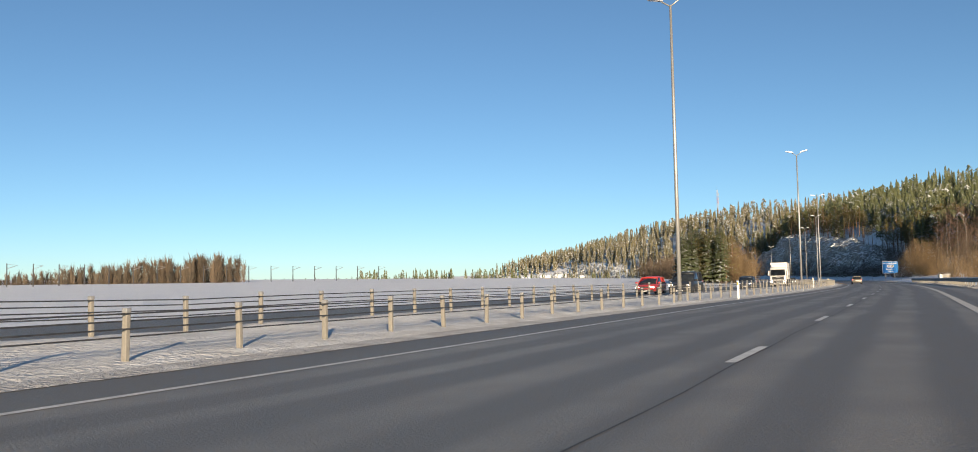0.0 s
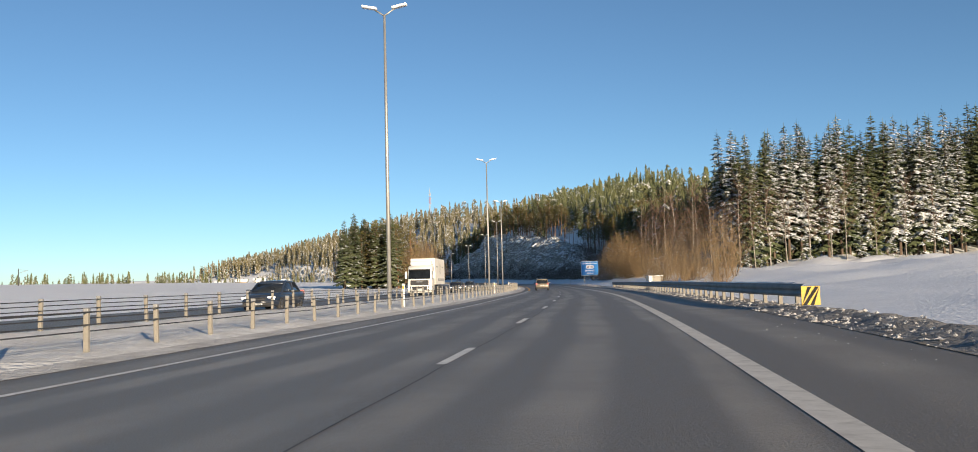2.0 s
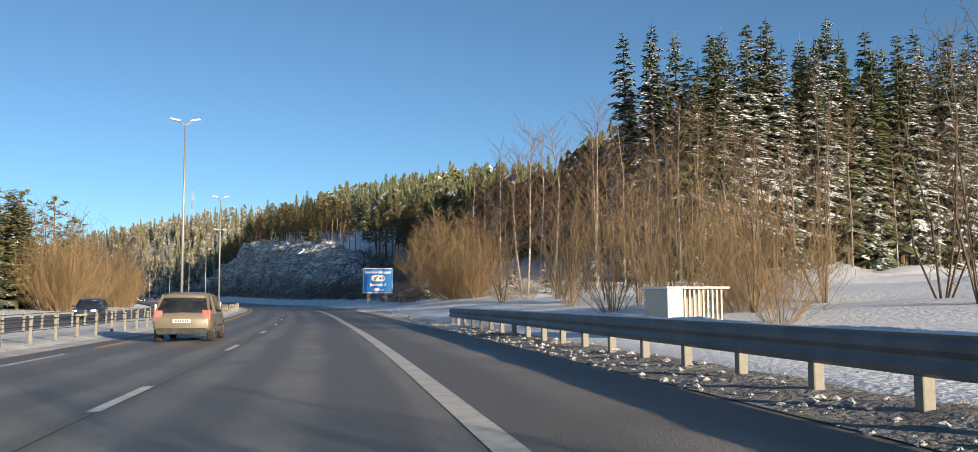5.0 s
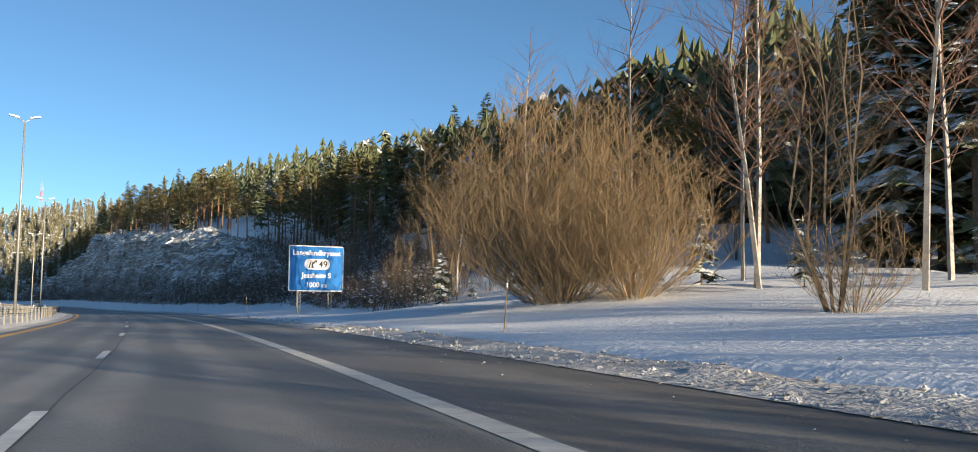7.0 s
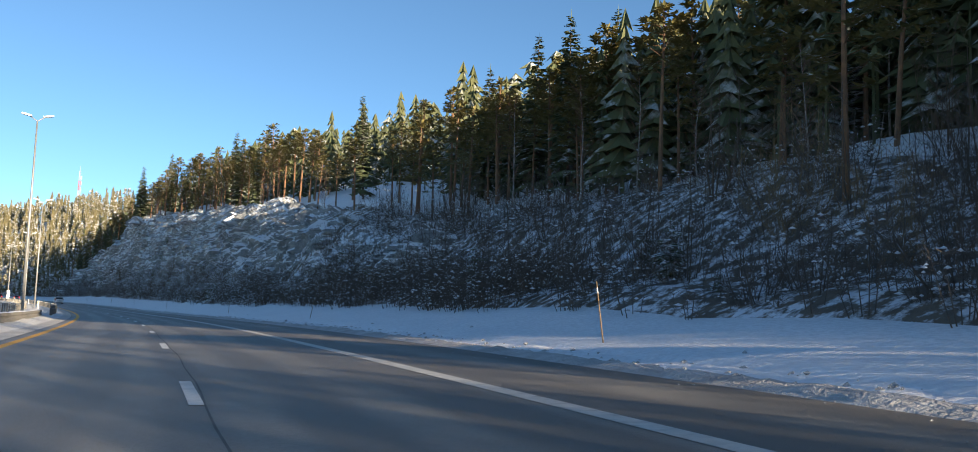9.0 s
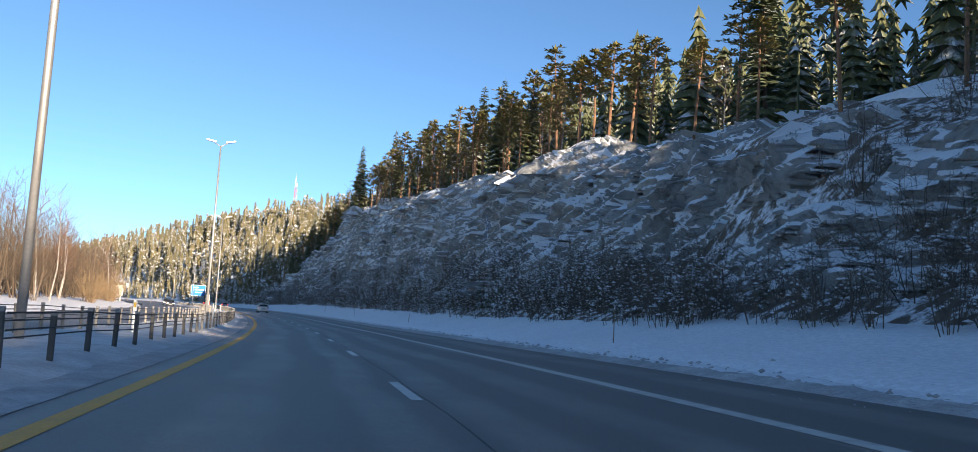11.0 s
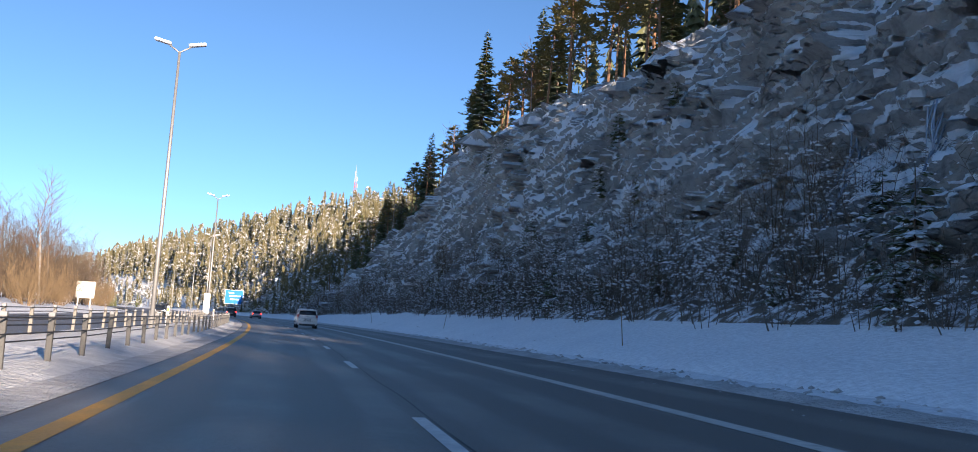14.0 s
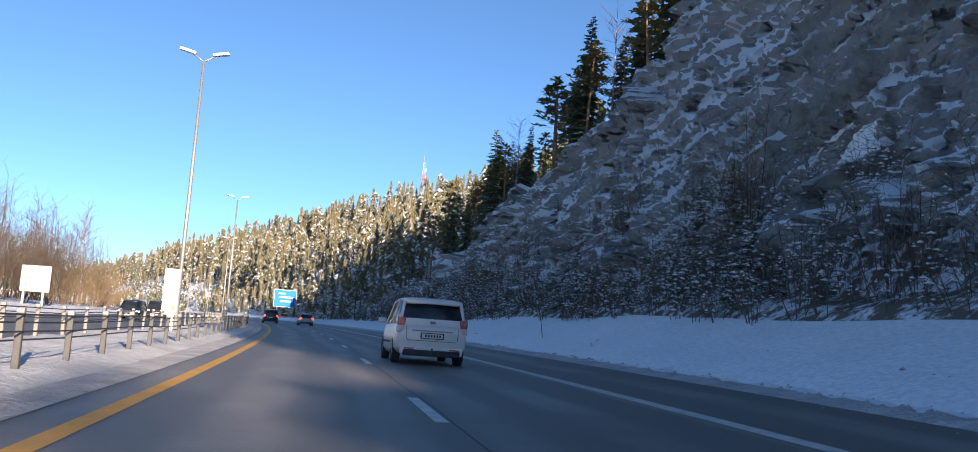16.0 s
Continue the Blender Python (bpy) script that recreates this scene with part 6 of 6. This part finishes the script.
def lorry():
    root = tagged(new("lorry"), "white box lorry coming the other way in sunlight", "lorry", "vehicles on the motorway")
    w = 1.25
    rings = []
    for y, z0, z1, k in ((3.2, .55, 3.05, .97), (3.3, .5, 3.1, 1), (4.9, .45, 3.05, 1), (5.25, .45, 2.7, .99), (5.5, .45, 1.75, .97), (5.55, .5, 1.1, .94)):
        rings.append([(0, y, z0), (w * k * .96, y, z0), (w * k, y, z0 + .1), (w * k, y, (z0 + z1) / 2), (w * k * .97, y, z1 - .12), (w * k * .88, y, z1), (0, y, z1 + .03)])
    cab = loft(rings, TRUCK_WHITE, "cab", root)
    part("spoiler", box((-1.1, 3.15, 3.05), (1.1, 4.5, 3.55), .18), TRUCK_WHITE, root, "sloping roof spoiler")
    bm = bmesh.new()
    vs = [bm.verts.new(p) for p in ((-1.12, 5.60, 1.72), (1.12, 5.60, 1.72), (1.08, 5.33, 2.62), (-1.08, 5.33, 2.62))]
    bm.faces.new(vs)
    bmesh.ops.solidify(bm, geom=list(bm.faces), thickness=.03)
    part("windscreen", bm, GLASS, root, "dark windscreen")
    part("sun_visor", box((-1.1, 5.25, 2.60), (1.1, 5.62, 2.70), .02), TRIM, root)
    part("grille", box((-.92, 5.50, 1.08), (.92, 5.60, 1.58), .03), TRIM, root, "black upper grille")
    part("grille", box((-.75, 5.50, .52), (.75, 5.60, .95), .03), TRIM, root, "black lower grille")
    part("badge", box((-.3, 5.60, 1.36), (.3, 5.615, 1.48), .01), RIM, root)
    part("number_plate", box((-.26, 5.60, .62), (.26, 5.612, .73), .004), PLATE, root)
    part("bumper", box((-1.25, 5.1, .32), (1.25, 5.62, .58), .06), TRUCK_WHITE, root)
    for side in (-1, 1):
        part("headlight", box((side * 1.0 - .2, 5.45, .66), (side * 1.0 + .2, 5.60, .92), .04), HEAD_ON, root)
        part("mirror", box((side * 1.42 - .1, 5.15, 1.75), (side * 1.42 + .1, 5.35, 2.5), .04), TRUCK_WHITE, root)
        part("side_window", box((side * 1.245 - .012, 4.1, 1.75), (side * 1.245 + .012, 5.15, 2.5), .01), GLASS, root)
        part("step", box((side * 1.1 - .12, 3.4, .35), (side * 1.1 + .12, 5.0, .6), .03), TRIM, root)
        for y, wd in ((4.45, .3), (-2.1, .55), (-3.4, .55)):
            wheel(root, side * (1.25 - wd / 2), y, .5, wd)
        part("side_guard", box((side * 1.2 - .03, -1.2, .5), (side * 1.2 + .03, 2.6, .95), .01), TRIM, root)
    bodyw = part("cargo_box", box((-1.28, -5.4, 1.1), (1.28, 2.95, 3.85), .03), TRUCK_WHITE, root, "plain white cargo box")
    part("chassis", box((-.45, -5.3, .7), (.45, 3.4, 1.08)), TRIM, root)
    for side in (-1, 1):
        x = side * 1.286
        for y0, y1, z0, z1 in ((-4.6, -1.2, 1.45, 1.75), (-.9, .6, 1.45, 1.75), (-4.3, -2.9, 2.9, 3.05), (.8, 2.0, 2.9, 3.05)):
            part("writing_bar", box((x - .004, y0, z0), (x + .004, y1, z1)), TRIM_GREY, bodyw)
        bm = bmesh.new()
        for k in range(24):
            a, b = 6.283 * k / 24, 6.283 * (k + 1) / 24
            v = [bm.verts.new((x + side * .004, -1.2 + r * math.cos(t) * .7, 2.75 + r * math.sin(t))) for r, t in ((.55, a), (.55, b), (.38, b), (.38, a))]
            bm.faces.new(v)
        bmesh.ops.remove_doubles(bm, verts=bm.verts, dist=.001)
        bmesh.ops.solidify(bm, geom=list(bm.faces), thickness=.004)
        part("emblem", bm, TRIM_GREY, bodyw)
    return root


TRIM_GREY = two_tone("grey_print", (.30, .30, .28), (.38, .37, .34), 5, .6)
lorry().matrix_basis = place(157.6, -14.2, float(road_z(157, -14)), 180)


# ---------------------------------------------------------------- mast, ice, sticks and far things
def radio_mast():
    root = tagged(new("radio_mast"), "tall red and white lattice radio mast on the hill", "mast")
    H, r0, r1 = 41.0, 1.9, .45
    for k in range(6):
        za, zb = H * k / 6, H * (k + 1) / 6
        bm = bmesh.new()

        def leg(i, z):
            r = r0 + (r1 - r0) * z / H
            a = 2.094 * i
            return (r * math.cos(a), r * math.sin(a), z)
        for i in range(3):
            tube_bm(bm, [leg(i, za), leg(i, zb)], .10, 5)
            for q in range(4):
                z1, z2 = za + (zb - za) * q / 4, za + (zb - za) * (q + 1) / 4
                tube_bm(bm, [leg(i, z1), leg((i + 1) % 3, z2)], .05, 4)
                tube_bm(bm, [leg((i + 1) % 3, z1), leg(i, z2)], .05, 4)
        part("section", bm, MAST_WHITE if k % 2 else MAST_RED, root)
    part("tip", tube([(0, 0, H), (0, 0, H + 3.4)], [.12, .04], 6), MAST_WHITE, root)
    for z in (27, 31, 35):
        part("aerial", tube([(1.1, .3, z), (1.1, .3, z + 2.4)], .3, 8), MAST_WHITE, root)
    root.matrix_basis = pose(-172.0, 919.0, 51.0)


MAST_RED = two_tone("faded_red_paint", (.42, .12, .09), (.36, .13, .11), 2, .6)
MAST_WHITE = two_tone("mast_white_paint", (.42, .40, .38), (.34, .33, .32), 2, .6)
radio_mast()


def ice_fall(s0, width, z0, z1, seed, count):
    """Icicles that cling to the rock face and hang over its ledges."""
    rs = random.Random(seed)
    ss, V = CLIFF["s"], CLIFF["v"]
    bm = bmesh.new()
    for k in range(count):
        ds = rs.gauss(0, width * .4)
        i = int(np.clip(np.searchsorted(ss, s0 + ds), 1, len(ss) - 2))
        col = V[i]
        zt = z1 - abs(ds) * 1.5 - rs.uniform(0, (z1 - z0) * .7)
        j = int(np.argmin(np.abs(col[:, 2] - zt)))
        p = Vector(col[j])
        nx = math.cos(heading(s0)) * -1, math.sin(heading(s0)) * -1
        ln = rs.uniform(.5, 2.2)
        j2 = int(np.argmin(np.abs(col[:, 2] - (zt - ln))))
        q = Vector(col[j2])
        out = rs.uniform(.0, .07)
        a = Vector((p.x + nx[0] * out, p.y + nx[1] * out, p.z + .1))
        e = Vector((a.x * .35 + (q.x + nx[0] * out) * .65, a.y * .35 + (q.y + nx[1] * out) * .65, a.z - ln))
        r = rs.uniform(.016, .05)
        tube_bm(bm, [a, a.lerp(e, .5) + Vector((nx[0] * .12, nx[1] * .12, 0)), e], [r * .8, r, .008], 5)
    return tagged(part("ice_fall", bm, ICE, None, "", True), "frozen trickle of bluish icicles down the rock", "ice", kind="stuff")


ICE = two_tone("blue_white_ice", (.36, .43, .53), (.24, .30, .38), 2, .25)
ice_fall(408.3, 2.6, 3.0, 8.4, 3, 170)
ice_fall(407.6, .3, 8.0, 12.5, 6, 26)
ice_fall(403.5, 1.2, 5.0, 6.5, 4, 36)
ice_fall(436.0, 1.4, 7.5, 9.0, 5, 26)
ice_fall(431.0, .8, 6.5, 9.0, 7, 22)


def stick_thing():
    root = tagged(new("marker_stick"), "thin wooden snow marker stick in the verge", "marker stick", "snow marker sticks")
    part("stick", tube([(0, 0, -.3), (.03, .02, 1.5)], [.022, .014], 6), TWIG, root)
    part("reflector", tube([(.024, .016, 1.22), (.027, .018, 1.34)], .024, 6), WHITE_SHEET, root)
    return root


first_stick = stick_thing()
STICKS = [(226, 9.8), (281.6, 9.8), (318, 9.9), (352, 9.9), (400.4, 9.9), (438, 10.0), (472, 10.2), (508, 10.0), (148, 13.0)]
for k, (s, o) in enumerate(STICKS):
    m = place(s, o) @ pose(0, 0, 0, random.Random(k).uniform(-12, 12), random.Random(k + 50).uniform(-8, 8), 0)
    if k:
        copy_thing(first_stick, m)
    else:
        first_stick.matrix_basis = m


def delineator():
    root = tagged(new("delineator"), "pale plastic delineator post in the median snow", "delineator", "delineators of the median")
    part("post", box((-.06, -.04, -.2), (.06, .04, 1.05), .02), WHITE_SHEET, root)
    part("reflector", box((-.04, -.052, .8), (.04, -.04, .96), .005), PLATE_YELLOW, root)
    return root


dl = delineator()
for k, s in enumerate((52.2, 102, 152, 202, 252, 352, 402, 452, 502)):
    m = place(s, -6.6, float(median_z(s, -6.6)))
    if k:
        copy_thing(dl, m)
    else:
        dl.matrix_basis = m


def far_house(x, y, w, d, h, yaw, wall, label):
    root = tagged(new("house"), label, "house", "houses on the horizon")
    part("wall", box((-w / 2, -d / 2, -1), (w / 2, d / 2, h)), wall, root)
    bm = bmesh.new()
    v = [bm.verts.new(p) for p in ((-w / 2 - .4, -d / 2 - .4, h), (w / 2 + .4, -d / 2 - .4, h), (w / 2 + .4, d / 2 + .4, h), (-w / 2 - .4, d / 2 + .4, h), (-w / 2 - .4, 0, h + d * .38), (w / 2 + .4, 0, h + d * .38))]
    for q in ((0, 1, 5, 4), (2, 3, 4, 5), (0, 4, 3), (1, 2, 5), (3, 2, 1, 0)):
        bm.faces.new([v[i] for i in q])
    part("roof", bm, SNOW, root, "snow-covered pitched roof")
    n = max(2, int(w / 3.2))
    for k in range(n):
        xx = -w / 2 + w * (k + .5) / n
        for z in ([1.2] if h < 5 else [1.2, 4.0]):
            part("window", box((xx - .6, -d / 2 - .04, z), (xx + .6, -d / 2 + .02, z + 1.3)), GLASS, root)
    root.matrix_basis = pose(x, y, 2.6, 0, 0, yaw) @ Matrix.Scale(.62, 4)


HOUSE_WHITE = two_tone("white_plaster", (.70, .68, .64), (.62, .60, .57), .5, .8)
HOUSE_RED = two_tone("red_boarding", (.28, .07, .05), (.22, .06, .05), .5, .8)
HOUSE_OCHRE = two_tone("ochre_boarding", (.42, .30, .14), (.36, .26, .13), .5, .8)
rs_house = random.Random(12)
for a, d, w, h, wall, text in ((-20.4, 860, 17, 7, HOUSE_WHITE, "white apartment block far beyond the field"), (-21.4, 850, 16, 6, HOUSE_OCHRE, "ochre house far beyond the field"), (-22.6, 845, 12, 5, HOUSE_RED, "red wooden house far beyond the field"),
                               (-19.0, 870, 14, 6, HOUSE_WHITE, "white house far beyond the field"), (-34.5, 780, 12, 5, HOUSE_WHITE, "white farmhouse beyond the snowy field"), (-36.2, 770, 14, 5, HOUSE_RED, "red farmhouse beyond the snowy field"),
                               (-37.6, 760, 11, 5, HOUSE_OCHRE, "ochre farmhouse beyond the snowy field"), (-33.2, 790, 11, 5, HOUSE_WHITE, "white farmhouse beyond the snowy field")):
    far_house(math.sin(radians(a)) * d, math.cos(radians(a)) * d, w, w * .6, h, -a + rs_house.uniform(-30, 30), wall, text)


def line_mast():
    root = tagged(new("railway_mast"), "dark railway catenary mast with a bracket across the field", "mast", "masts of the far railway")
    part("pole", tube([(0, 0, -1), (0, 0, 12)], [.35, .22], 8), CABLE_MAT, root)
    part("bracket", tube([(0, 0, 9.5), (4.5, 0, 11.0)], .12, 6), STEEL, root)
    part("stay", tube([(0, 0, 11.6), (4.5, 0, 11.0)], .06, 6), STEEL, root)
    return root


lm = line_mast()
for k in range(17):
    a = radians(-53 + k * 1.32)
    d = 470 + k * 9
    m = pose(math.sin(a) * d, math.cos(a) * d, 3.0, 0, 0, 35)
    if k:
        copy_thing(lm, m)
    else:
        lm.matrix_basis = m
